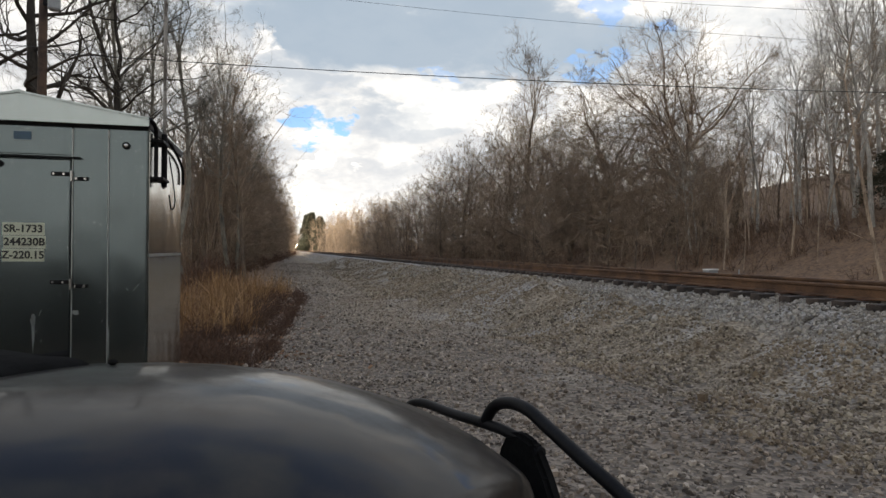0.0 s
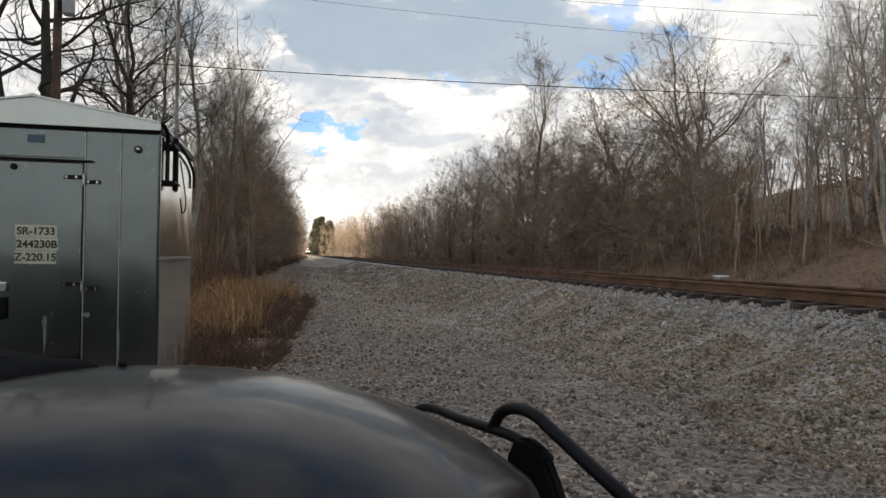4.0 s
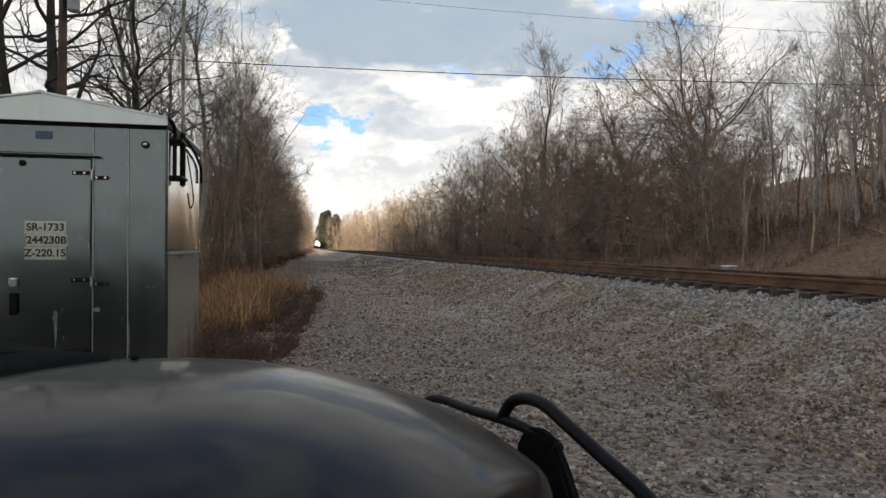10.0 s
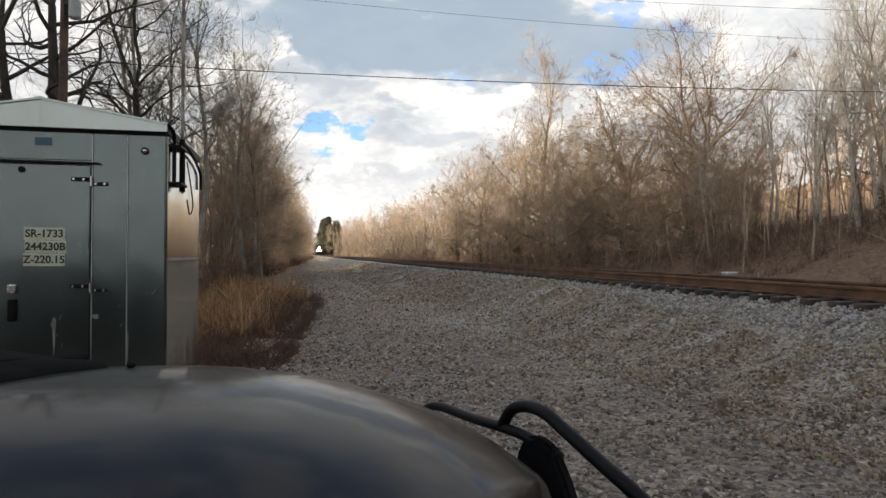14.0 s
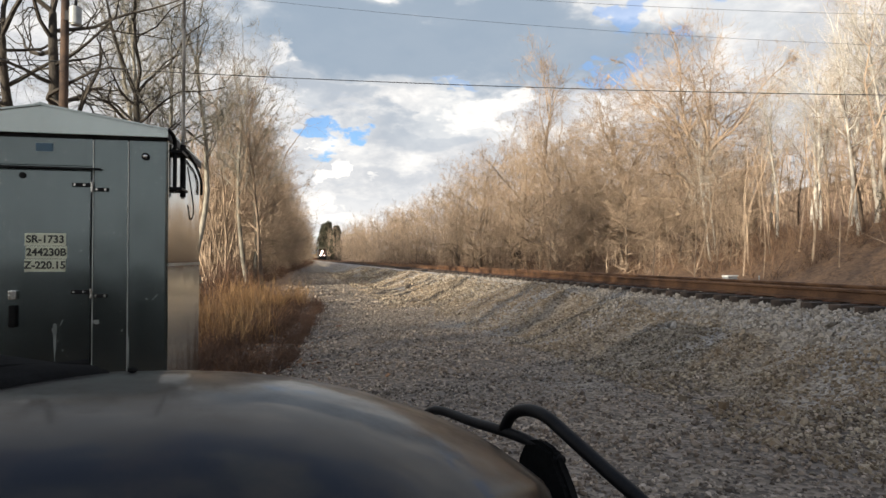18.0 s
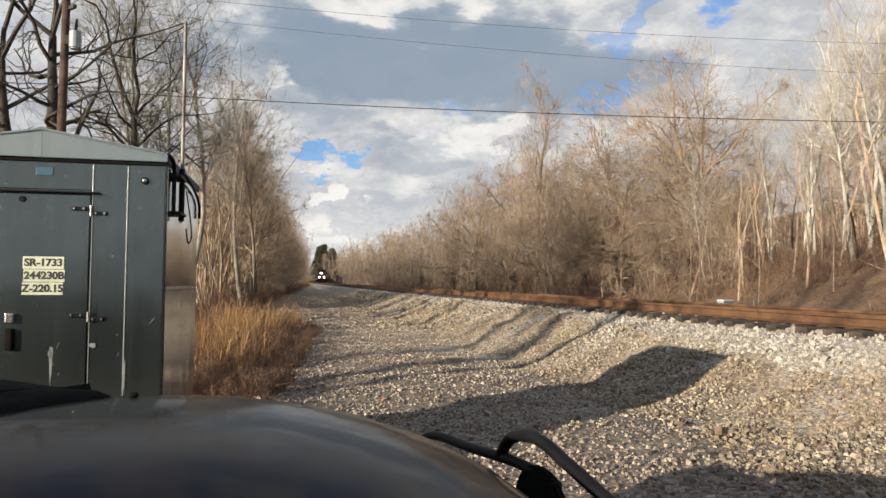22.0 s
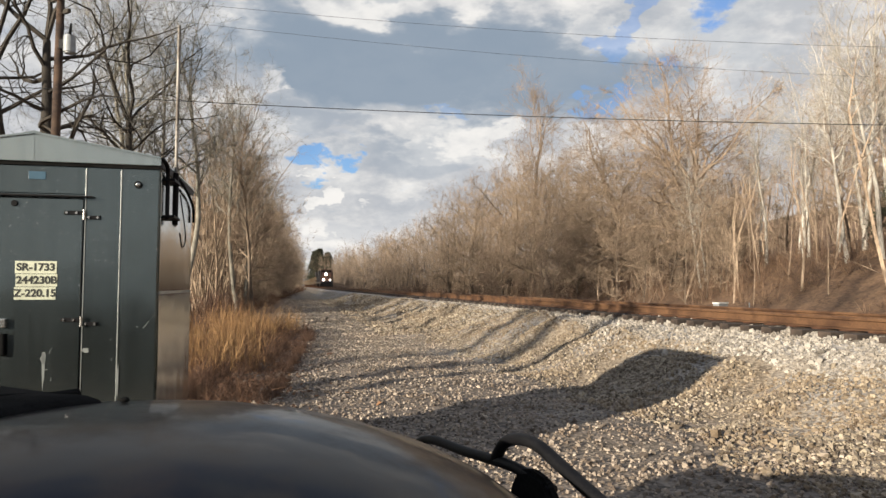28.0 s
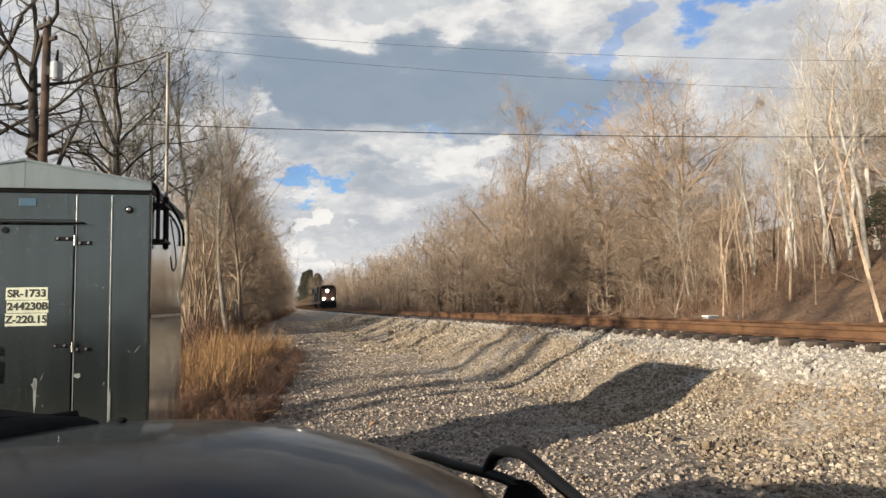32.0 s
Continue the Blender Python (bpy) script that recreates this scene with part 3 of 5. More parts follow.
    for s in (-1, 1):
        mid = -w / 2
        out = mid + s * (w / 2 + e)
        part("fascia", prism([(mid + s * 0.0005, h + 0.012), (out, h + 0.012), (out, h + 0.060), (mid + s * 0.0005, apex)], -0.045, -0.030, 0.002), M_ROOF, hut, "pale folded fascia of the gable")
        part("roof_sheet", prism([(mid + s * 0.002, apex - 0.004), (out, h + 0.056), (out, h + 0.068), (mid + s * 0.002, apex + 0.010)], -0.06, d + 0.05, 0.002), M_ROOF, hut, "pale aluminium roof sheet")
        part("gutter_edge", box(min(out, out - s * 0.012), max(out, out - s * 0.012), -0.03, d + 0.03, h + 0.005, h + 0.052), M_TUBE, hut)
        for i in range(5):
            f = 0.12 + 0.19 * i
            part("rivet", disc(0.006, 0.004, 8), M_BRIGHT, hut, "", pose(mid + s * f * w / 2, -0.045, h + 0.05 + (apex - h - 0.09) * (1 - f), 90))
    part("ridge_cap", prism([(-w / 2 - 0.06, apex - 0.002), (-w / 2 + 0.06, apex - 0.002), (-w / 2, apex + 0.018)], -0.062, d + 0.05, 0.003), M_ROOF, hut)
    # the eave's shade, drawn as a thin black strip
    part("eave_shadow_strip", box(-w, 0.002, -0.028, -0.012, h - 0.012, h + 0.012, 0.003), M_BLACK, hut, "black strip that stands for the shade below the gable")
    # the side that faces the railway, with bright reflections put into its colour
    part("side_panel", box(0.001, 0.008, 0.02, d - 0.02, base + 0.01, 1.55, 0.003), M_SIDE, hut, "polished side sheet, paler in colour for bright reflections")
    part("side_panel", box(0.001, 0.008, 0.02, d - 0.02, 1.56, h - 0.01, 0.003), M_SIDE, hut, "polished side sheet, paler in colour for bright reflections")
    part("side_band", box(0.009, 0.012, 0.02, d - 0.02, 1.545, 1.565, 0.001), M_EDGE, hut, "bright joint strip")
    # aerial mast with its clamps and cables
    part("mast", tube([(0.055, 0.28, 2.02), (0.055, 0.28, 3.47)], 0.012, 12), M_MAST, hut, "thin grey aerial mast")
    part("mast_sleeve", tube([(0.055, 0.28, 2.03), (0.055, 0.28, 2.40)], 0.02, 12), M_TUBE, hut, "dark sleeve on the mast")
    part("conduit", tube(bent([(0.035, 0.08, 2.05), (0.035, 0.08, 2.34), (0.035, 0.04, 2.41), (0.012, -0.01, 2.45)]), 0.014, 10), M_TUBE, hut, "dark conduit")
    for z in (2.06, 2.31):
        part("clamp", box(0.0, 0.085, 0.06, 0.31, z, z + 0.02, 0.004), M_TUBE, hut, "dark clamp")
    part("cable", tube(bent([(0.055, 0.29, 2.38), (0.04, 0.7, 2.375), (0.03, 1.1, 2.34), (0.025, 1.38, 2.27), (0.025, 1.42, 2.15)]), 0.011, 8), M_BLACK, hut, "black cable")
    part("cable", tube(bent([(0.08, 0.32, 2.25), (0.10, 0.40, 2.05), (0.10, 0.46, 1.93), (0.09, 0.38, 1.88), (0.08, 0.33, 1.98)]), 0.005, 6), M_BLACK, hut, "looped black wire")
    # chalky paint drips and scuffs on the door
    g = random.Random(8)
    for x, z, a, b in ((-0.665, 1.08, 0.014, 0.16), (-0.665, 1.14, 0.022, 0.05), (-0.425, 1.185, 0.03, 0.022), (-0.228, 0.98, 0.008, 0.16)):
        pts = [(x + a * math.cos(k) * g.uniform(0.5, 1), -0.0226 if x < -0.46 else -0.0162, z + b * math.sin(k) * g.uniform(0.5, 1)) for k in (i * 0.5236 for i in range(12))]
        bm = bmesh.new()
        bm.faces.new([bm.verts.new(p) for p in pts])
        part("paint_scuff", bm, M_CHALK, hut, "pale chalky scuff")
    # fine scratches on the lower sheets
    for _ in range(14):
        x, z = g.uniform(-1.0, -0.03), g.uniform(0.7, 1.55)
        y = -0.0226 if -1.04 < x < -0.47 else -0.0106
        a, long, w = g.gauss(1.2, 0.5), g.uniform(0.012, 0.06), g.uniform(0.0008, 0.0022)
        dx, dz = math.cos(a), math.sin(a)
        bm = bmesh.new()
        bm.faces.new([bm.verts.new((x + u * long * dx - v * w * dz, y, z + u * long * dz + v * w * dx)) for u, v in ((-0.5, -1), (0.3, -1), (0.5, 0), (0.3, 1), (-0.5, 1))])
        part("scratch", bm, M_CHALK, hut, "fine pale scratch")


build_hut()


# ---- the parked lorry ----
GUARD_LOW = [(1.13, 0.22, 0.93), (1.15, 0.06, 1.018), (1.15, -0.24, 1.038), (1.15, -0.50, 1.056), (1.15, -0.62, 1.055), (1.15, -0.75, 1.04)]
GUARD_HOOP = [(1.15, -0.445, 1.058), (1.15, -0.50, 1.118), (1.15, -0.585, 1.147), (1.15, -0.68, 1.147), (1.15, -0.78, 1.118), (1.15, -0.94, 1.069), (1.15, -1.10, 1.018), (1.13, -1.3, 0.93)]
GUARD_PLATE = [(-0.57, 1.02), (-0.60, 1.062), (-0.66, 1.08), (-0.735, 1.068), (-0.80, 0.99), (-0.90, 0.83), (-1.0, 0.6), (-0.46, 0.6), (-0.51, 0.83)]


def hood_height(u, v):
    """Top of the bonnet over the lorry's plan: u ahead, v from the far edge towards the near one."""
    z = float(np.interp(u, [-1.0, -0.3, 0.02, 0.2, 0.34, 0.49, 0.65, 0.82, 0.9, 1.0, 1.1], [1.37, 1.36, 1.345, 1.337, 1.323, 1.297, 1.255, 1.19, 1.15, 1.075, 0.98]))
    return z - 0.014 - 0.19 * abs((v - 0.66) / 0.76) ** 2.2


def hood_front(v):
    return 1.0 - (0.75 if v > 0.6 else 0.13) * abs((v - 0.6) / 0.8) ** (3 if v > 0.6 else 2.2)


def hood_back(v):
    """The bonnet's rear edge sweeps back towards the windscreen."""
    return 0.03 - 0.85 * max(0.0, v - 0.50) ** 0.95 + 0.1 * min(0.0, v - 0.5)


def build_truck():
    truck = thing("pickup_truck", TRUCK, "dark dusty pickup truck with a black tubular brush guard", "truck")
    nu, nv = 30, 40
    bm = bmesh.new()
    rows = []
    for i in range(nv + 1):
        v = -0.10 + 1.52 * i / nv
        back, front = hood_back(v), hood_front(v)
        row = [bm.verts.new((back, -v, hood_height(back, v) - 0.02))]
        for k in range(nu + 1):
            u = back + (front - back) * k / nu
            row.append(bm.verts.new((u, -v, hood_height(u, v))))
        for a in (0.35, 0.75, 1.2, 1.57):
            row.append(bm.verts.new((front + 0.05 * math.sin(a), -v, hood_height(front, v) - 0.03 * math.sin(a) - 0.06 * (1 - math.cos(a)))))
        row.append(bm.verts.new((front + 0.045, -v, hood_height(front, v) - 0.28)))
        rows.append(row)
    for r, q in zip(rows, rows[1:]):
        for k in range(len(r) - 1):
            bm.faces.new((r[k], q[k], q[k + 1], r[k + 1]))
    hood = part("hood", bm, M_PAINT, truck, "dark glossy bonnet dulled by dust", smooth=True)
    hood.modifiers.new("thickness", "SOLIDIFY").thickness = 0.012
    # black cowl behind the bonnet's edge
    bm = bmesh.new()
    rows = []
    for i in range(25):
        v = 0.05 + 1.33 * i / 24
        b = hood_back(v)
        rows.append([bm.verts.new((b + x, -v, hood_height(b, v) + z)) for x, z in ((0.012, -0.03), (-0.008, -0.002), (-0.03, 0.008), (-0.10, 0.018), (-0.22, 0.045), (-0.45, 0.065))])
    for r, q in zip(rows, rows[1:]):
        for k in range(len(r) - 1):
            bm.faces.new((r[k], q[k], q[k + 1], r[k + 1]))
    cowl = part("cowl", bm, M_BLACK, truck, "black plastic cowl", smooth=True)
    cowl.modifiers.new("thickness", "SOLIDIFY").thickness = 0.01
    for i in range(9):
        part("cowl_slot", box(-0.03, 0.03, -0.004, 0.004, -0.002, 0.006), M_TUBE, cowl, "", pose(hood_back(0.62 + 0.07 * i) - 0.16, -0.62 - 0.07 * i, hood_height(hood_back(0.62 + 0.07 * i), 0.62 + 0.07 * i) + 0.014))
    part("washer_nozzle", ball(0.0115, (1, 0.8, 0.6), 6), M_BLACK, hood, "black washer nozzle", pose(0.081, -0.505, hood_height(0.081, 0.505) + 0.006))
    # wings below the bonnet
    for v0, v1 in ((-0.20, -0.13), (1.41, 1.48)):
        part("fender", prism([(-0.9, 0.55), (-0.55, 0.95), (0.3, 0.98), (0.62, 0.6), (0.88, 0.6), (0.9, 0.95), (0.6, 1.05), (-0.9, 1.16)], -v1, -v0, 0.02), M_PAINT, truck, "dark painted wing", smooth=False)
    part("grille", box(0.86, 0.95, -1.2, -0.1, 0.62, 0.86, 0.01), M_BLACK, truck, "black grille")
    part("bumper", box(0.96, 1.12, -1.42, 0.16, 0.45, 0.60, 0.04), M_TUBE, truck, "dark front bumper")
    # windscreen end
    for a, b, c in (((-0.55, -1.05, 1.365), (-0.30, -0.72, 1.375), (-0.02, -0.42, 1.335)), ((-0.62, -1.15, 1.365), (-0.45, -0.95, 1.38), (-0.30, -0.72, 1.36))):
        wiper = part("wiper", tube(bent([a, b, c]), 0.010, 8), M_BLACK, truck, "black wiper arm", smooth=True)
        part("wiper_blade", tube([Vector(a) + Vector((0.03, 0, 0.012)), Vector(c) + Vector((0.0, 0.02, 0.006))], 0.007, 6), M_BLACK, wiper)
    part("windscreen", prism([(-0.78, 1.36), (-1.72, 1.58), (-1.74, 1.58), (-0.80, 1.35)], -1.28, -0.12), M_GLASS, truck, "raked windscreen")
    part("cab", prism([(-0.9, 0.5), (-0.9, 1.18), (-1.6, 1.22), (-1.75, 1.60), (-2.5, 1.62), (-2.7, 1.2), (-2.75, 0.5)], -1.40, -0.06, 0.05), M_PAINT, truck, "dark painted cab")
    for y in (-1.36, 0.04):
        part("windscreen_pillar", tube([(-0.74, y, 1.25), (-1.75, -0.16 if y > 0 else -1.3, 1.58)], 0.035), M_PAINT, truck)
    part("bed", prism([(-2.8, 0.5), (-2.8, 1.12), (-4.5, 1.12), (-4.5, 0.5)], -1.45, 0.12, 0.04), M_PAINT, truck, "dark load bed")
    for u in (0.2, -3.4):
        for y in (0.05, -1.28):
            wheel = part("wheel", disc(0.38, 0.24, 28, 0.04), M_BLACK, truck, "black tyre", pose(u, y, 0.38, 90))
            part("rim", disc(0.22, 0.02, 20, 0.005), M_CAN, wheel, "grey rim", pose(0, 0, 0.235))
    # brush guard
    guard = part("brush_guard", tube(bent(GUARD_LOW), 0.017, 12), M_TUBE, truck, "black tubular brush guard", smooth=True)
    part("guard_hoop", tube(bent(GUARD_HOOP), 0.0185, 14), M_TUBE, guard, smooth=True)
    bm = prism(GUARD_PLATE, -0.02, 0.02, 0.012)
    part("guard_upright", bm, M_BLACK, guard, "black rubber-faced upright", pose(1.145, 0, 0, 0, 0, 90))
    for z in (0.86, 0.72):
        part("guard_rung", tube([(1.11, 0.1, z), (1.13, -0.62, z)], 0.006, 8), M_TUBE, guard, "thin black rung")


build_truck()


# ---- trees ----
class Sticks:
    """Gathers tapered sticks into one mesh."""

    def __init__(self):
        self.verts, self.faces = [], []

    def stick(self, pts, radii, sides):
        v0 = len(self.verts)
        n = len(pts)
        a = None
        for i, p in enumerate(pts):
            t = (pts[min(i + 1, n - 1)] - pts[max(i - 1, 0)]).normalized()
            a = t.orthogonal().normalized() if a is None else (a - t * a.dot(t)).normalized()
            b = t.cross(a)
            if i == n - 1 and sides == 3:
                self.verts.append(tuple(p))
                continue
            for k in range(sides):
                w = 2 * math.pi * k / sides
                self.verts.append(tuple(p + radii[i] * (math.cos(w) * a + math.sin(w) * b)))
        for i in range(n - 1):
            r, s = v0 + i * sides, v0 + (i + 1) * sides
            for k in range(sides):
                j = (k + 1) % sides
                if i == n - 2 and sides == 3:
                    self.faces.append((r + k, r + j, s))
                else:
                    self.faces.append((r + k, r + j, s + j, s + k))

    def sliver(self, g, p, way, length, r):
        """One fine twig."""
        w = way.orthogonal().normalized()
        w = (w * math.cos(k := g.uniform(0, 6.28)) + way.cross(w) * math.sin(k)) * r
        v0 = len(self.verts)
        self.verts += [tuple(p - w), tuple(p + w), tuple(p + way * length)]
        self.faces.append((v0, v0 + 1, v0 + 2))

    def data(self):
        return (self.verts, self.faces)


def wander(g, p, way, length, steps, jitter, lift):
    pts = [p]
    for _ in range(steps):
        way = (way + Vector((g.gauss(0, jitter), g.gauss(0, jitter), g.gauss(0, jitter) + lift))).normalized()
        p = p + way * (length / steps)
        pts.append(p)
    return pts


def aside(g, way, angle):
    """A direction that leans off another by an angle."""
    a = way.orthogonal().normalized()
    b = way.cross(a)
    w = g.uniform(0, 2 * math.pi)
    return (way * math.cos(angle) + (a * math.cos(w) + b * math.sin(w)) * math.sin(angle)).normalized()


def on_line(pts, f):
    """The point at a share of a line, its direction and its segment."""
    x = f * (len(pts) - 1)
    i = min(int(x), len(pts) - 2)
    return pts[i].lerp(pts[i + 1], x - i), (pts[i + 1] - pts[i]).normalized(), i


def room(centre, radii, p, way):
    """How far a branch may grow from p before it leaves the crown's rounded outline."""
    a = [(p[i] - centre[i]) / radii[i] for i in range(3)]
    b = [way[i] / radii[i] for i in range(3)]
    bb, ab, aa = sum(v * v for v in b), sum(u * v for u, v in zip(a, b)), sum(v * v for v in a)
    d = ab * ab - bb * (aa - 1)
    return max(0.25, (math.sqrt(d) - ab) / bb) if d > 0 else 0.25


def spoke(angle, turn):
    """A direction that leans off the vertical, turned about it."""
    return Vector((math.cos(turn) * math.sin(angle), math.sin(turn) * math.sin(angle), math.cos(angle)))


def grow(seed, tall, girth, first, fork, low, wide, limbs, counts, crook=0.16, lift=0.05, fine=1.0, spread=(0.8, 1.35), leaders=4, ragged=0.3, lean=0.03, dense=1.0, fan=0.55):
    """A bare tree: a trunk that forks into leaders, side limbs, crooked boughs, branchlets and fine twigs, within a rounded crown."""
    g = random.Random(seed)
    trunk, crown = Sticks(), Sticks()
    centre, radii = (0, 0, 0.5 * tall * (1 + low)), (wide, wide, 0.5 * tall * (1 - low) + 0.2)
    line = wander(g, Vector((0, 0, -0.3)), Vector((g.gauss(0, lean), g.gauss(0, lean), 1)).normalized(), tall * fork, 10, 0.3 * crook, 0.03)
    width = [girth * (1.3 if i == 0 else 1 - 0.62 * (i / 10)) for i in range(11)]
    trunk.stick(line, width, 9)

    def branch(p, way, length, r, level):
        if level == 3:
            crown.sliver(g, p, (way + Vector((0, 0, 0.2))).normalized(), length, 0.0065 * fine)
            return
        steps, sides = ((7, 5), (4, 4), (2, 3))[level]
        pts = wander(g, p, way, length, steps, (1.0, 1.25, 1.3)[level] * crook, lift * (1.5, 1.1, 0.8)[level])
        crown.stick(pts, [r * (1 - 0.8 * i / steps) for i in range(steps + 1)], sides)
        n = counts[level]
        for j in range(n):
            f = 0.18 + 0.82 * (j + g.random()) / n
            at, along, _ = on_line(pts, f)
            out = aside(g, along, g.uniform(*((0.55, 1.15), (0.5, 1.1), (0.35, 0.9))[level]))
            if level < 2:
                long = min(length * g.uniform(0.42, 0.72) * (1.2 - 0.55 * f), room(centre, radii, at, out)) * g.uniform(1 - ragged, 1.0)
            else:
                long = g.uniform(0.45, 1.0) * (0.5 + 0.25 * length) * dense
            branch(at, out, long, max(0.008 * fine, r * (1 - 0.8 * f) * g.uniform(0.45, 0.7)), level + 1)

    for i in range(limbs):
        f = first / fork + (0.97 - first / fork) * ((i + g.random()) / limbs)
        at, along, k = on_line(line, f)
        out = spoke(g.uniform(*spread), 2.4 * i + g.gauss(0, 0.3))
        branch(at, out, room(centre, radii, at, out) * g.uniform(1 - ragged, 1.0), width[k] * g.uniform(0.4, 0.62), 0)
    for i in range(leaders):
        out = spoke(fan * math.sqrt((i + 0.3) / leaders) * g.uniform(0.8, 1.1), 2.4 * i + 1.0 + g.gauss(0, 0.3))
        branch(line[-1], out, room(centre, radii, line[-1], out) * g.uniform(0.85, 1.0), width[-1] * g.uniform(0.6, 0.85), 0)
    return trunk.data(), crown.data()


def grow_tall(seed, tall, girth, first, limbs, reach, counts, lift=0.05, straight=0.035, fine=1.0, curl=1.0):
    """A tall straight bare tree with upswept limbs."""
    g = random.Random(seed)
    trunk, crown = Sticks(), Sticks()
    line = wander(g, Vector((0, 0, -0.3)), Vector((g.gauss(0, 0.03), g.gauss(0, 0.03), 1)).normalized(), tall, 12, straight, 0.03)
    width = [girth * (1.25 if i == 0 else 1 - 0.90 * (i / 12) ** 0.9) for i in range(13)]
    trunk.stick(line, width, 9)

    def branch(p, way, length, r, level):
        if level == 3:
            crown.sliver(g, p, (way + Vector((0, 0, 0.25))).normalized(), length * 1.15, 0.010 * fine)
            return
        steps, sides = ((4, 4), (3, 3), (1, 3))[level]
        pts = wander(g, p, way, length, steps, (0.13, 0.17, 0.2)[level] * curl, lift * (1.6, 1.3, 1)[level])
        crown.stick(pts, [r * (1 - 0.72 * i / steps) for i in range(steps + 1)], sides)
        for _ in range(counts[level]):
            f = g.uniform(0.2, 1.0) ** 0.8
            at, along, i = on_line(pts, f)
            branch(at, aside(g, along, g.uniform(*((0.5, 0.95), (0.4, 0.8), (0.2, 0.6))[level])), length * g.uniform(0.48, 0.8) * (1.1 - 0.45 * f), max(0.007 * fine, r * (0.62 - 0.3 * f)), level + 1)

    for i in range(limbs):
        f = first + (0.98 - first) * ((i + g.random()) / limbs)
        at, along, k = on_line(line, f)
        share = (f - first) / (1 - first)
        branch(at, aside(g, along, g.uniform(0.55, 1.05) * (1 - 0.45 * share)), tall * reach * (1.15 - 0.75 * share) * g.uniform(0.7, 1.2), width[k] * g.uniform(0.32, 0.5), 0)
    return trunk.data(), crown.data()


def make_tree(name, label, seed, mats, *shape, grown=grow, **more):
    t, c = grown(seed, *shape, **more)
    tree = thing(name, pose(0, 0, -200), label, "tree", "bare trees")
    part("trunk", t, mats[0], tree, smooth=True)
    part("crown", c, mats[1], tree)
    return tree


BROAD = (M_BARK, M_TWIG)
# seed, materials, height, girth, first limb, fork, crown's foot, crown's half width, limbs, counts
KINDS = {
    "great": [make_tree("oak", "great bare oak with a round crown of crooked spreading limbs", 91, BROAD, 16.0, 0.32, 0.14, 0.40, 0.06, 5.7, 20, (11, 9, 9), crook=0.21, lift=0.005, fine=1.05, spread=(0.95, 1.45), leaders=9, ragged=0.15, fan=0.95)],
    "oak": [make_tree("oak", "broad bare oak with a rounded crown of fine twigs", s, BROAD, 15.0, 0.24, 0.08, 0.42, 0.02, 4.6, 14, (8, 7, 7), crook=0.21, lift=0.01, fine=0.9, spread=(0.9, 1.4), leaders=7, ragged=0.18, fan=0.9) for s in (11, 12, 13)],
    "slim": [make_tree("tree", "slender bare woodland tree with a narrow twiggy crown", s, BROAD, 16.0, 0.15, 0.16, 0.62, 0.16, 2.4, 15, (7, 6, 7), crook=0.15, lift=0.10, fine=0.9, spread=(0.5, 1.0), leaders=4) for s in (21, 22)],
    "edge": [make_tree("tree", "bare tree bushy with crooked twigs down to the ground", s, BROAD, 14.0, 0.15, 0.04, 0.55, -0.04, 3.5, 20, (7, 6, 7), crook=0.22, lift=0.03, fine=0.95, spread=(0.8, 1.5), leaders=4) for s in (25, 26, 27)],
    "pale": [make_tree("sycamore", "tall bare tree with pale smooth bark", s, (M_PALE, M_PALE), 18.0, 0.15, 0.34, 0.58, 0.25, 3.4, 9, (6, 6, 7), crook=0.14, lift=0.06, fine=0.6, spread=(0.6, 1.2), leaders=3, lean=0.012) for s in (31, 32, 33)],
    "young": [make_tree("sapling", "thin bare young tree at the wood's edge", s, BROAD, 8.0, 0.07, 0.06, 0.6, 0.0, 2.2, 9, (5, 4, 6), crook=0.22, leaders=3) for s in (41, 42)],
    "dark": [make_tree("tree", "tall dark-barked bare tree", s, (M_DARKBARK, M_DARKBARK), 19.0, 0.30, 0.34, 12, 0.26, (5, 5, 7), lift=0.08, grown=grow_tall) for s in (51, 52)],
    "limb": [make_tree("tree", "tall dark tree with long crooked bare limbs", s, (M_DARKBARK, M_DARKBARK), 19.0, 0.32, 0.30, 0.55, 0.2, 5.2, 9, (6, 5, 5), crook=0.21, lift=0.03, fine=0.6, spread=(0.9, 1.5), leaders=3) for s in (71, 72)],
    "lace": [make_tree("tree", "tall bare tree with a net of fine grey twigs", s, (M_ASH, M_ASH), 15.0, 0.14, 0.36, 0.62, 0.32, 3.2, 13, (6, 6, 6), crook=0.20, lift=0.05, fine=0.75, spread=(0.7, 1.3), leaders=4) for s in (81, 82)],
    "far": [make_tree("tree", "distant bare tree in the grey-brown wood", s, BROAD, 13.0, 0.14, 0.06, 0.5, 0.0, 3.4, 11, (5, 5, 5), crook=0.2, fine=1.5, leaders=4) for s in (61, 62)],
}
TALL = {"great": 16.0, "oak": 15.0, "slim": 16.0, "edge": 14.0, "pale": 18.0, "young": 8.0, "dark": 19.0, "limb": 19.0, "lace": 15.0, "far": 13.0}
USED = set()


def plant(kind, p, q, tall, turn=None, which=None, g=random.Random(77), ground=None):
    """Sets a tree of a given height at p across and q along the railway."""
    some = KINDS[kind]
    i = g.randrange(len(some)) if which is None else which
    m = W @ pose(p, q, (float(height(p, q)) if ground is None else ground) - 0.1, g.gauss(0, 1.5), g.gauss(0, 1.5), g.uniform(0, 360) if turn is None else turn)
    s = tall / TALL[kind]
    if (kind, i) in USED:
        ob = copy_thing(some[i], m)
    else:
        ob = some[i]
        ob.matrix_world = m
        USED.add((kind, i))
    ob.scale = (s, s, s)
    return ob


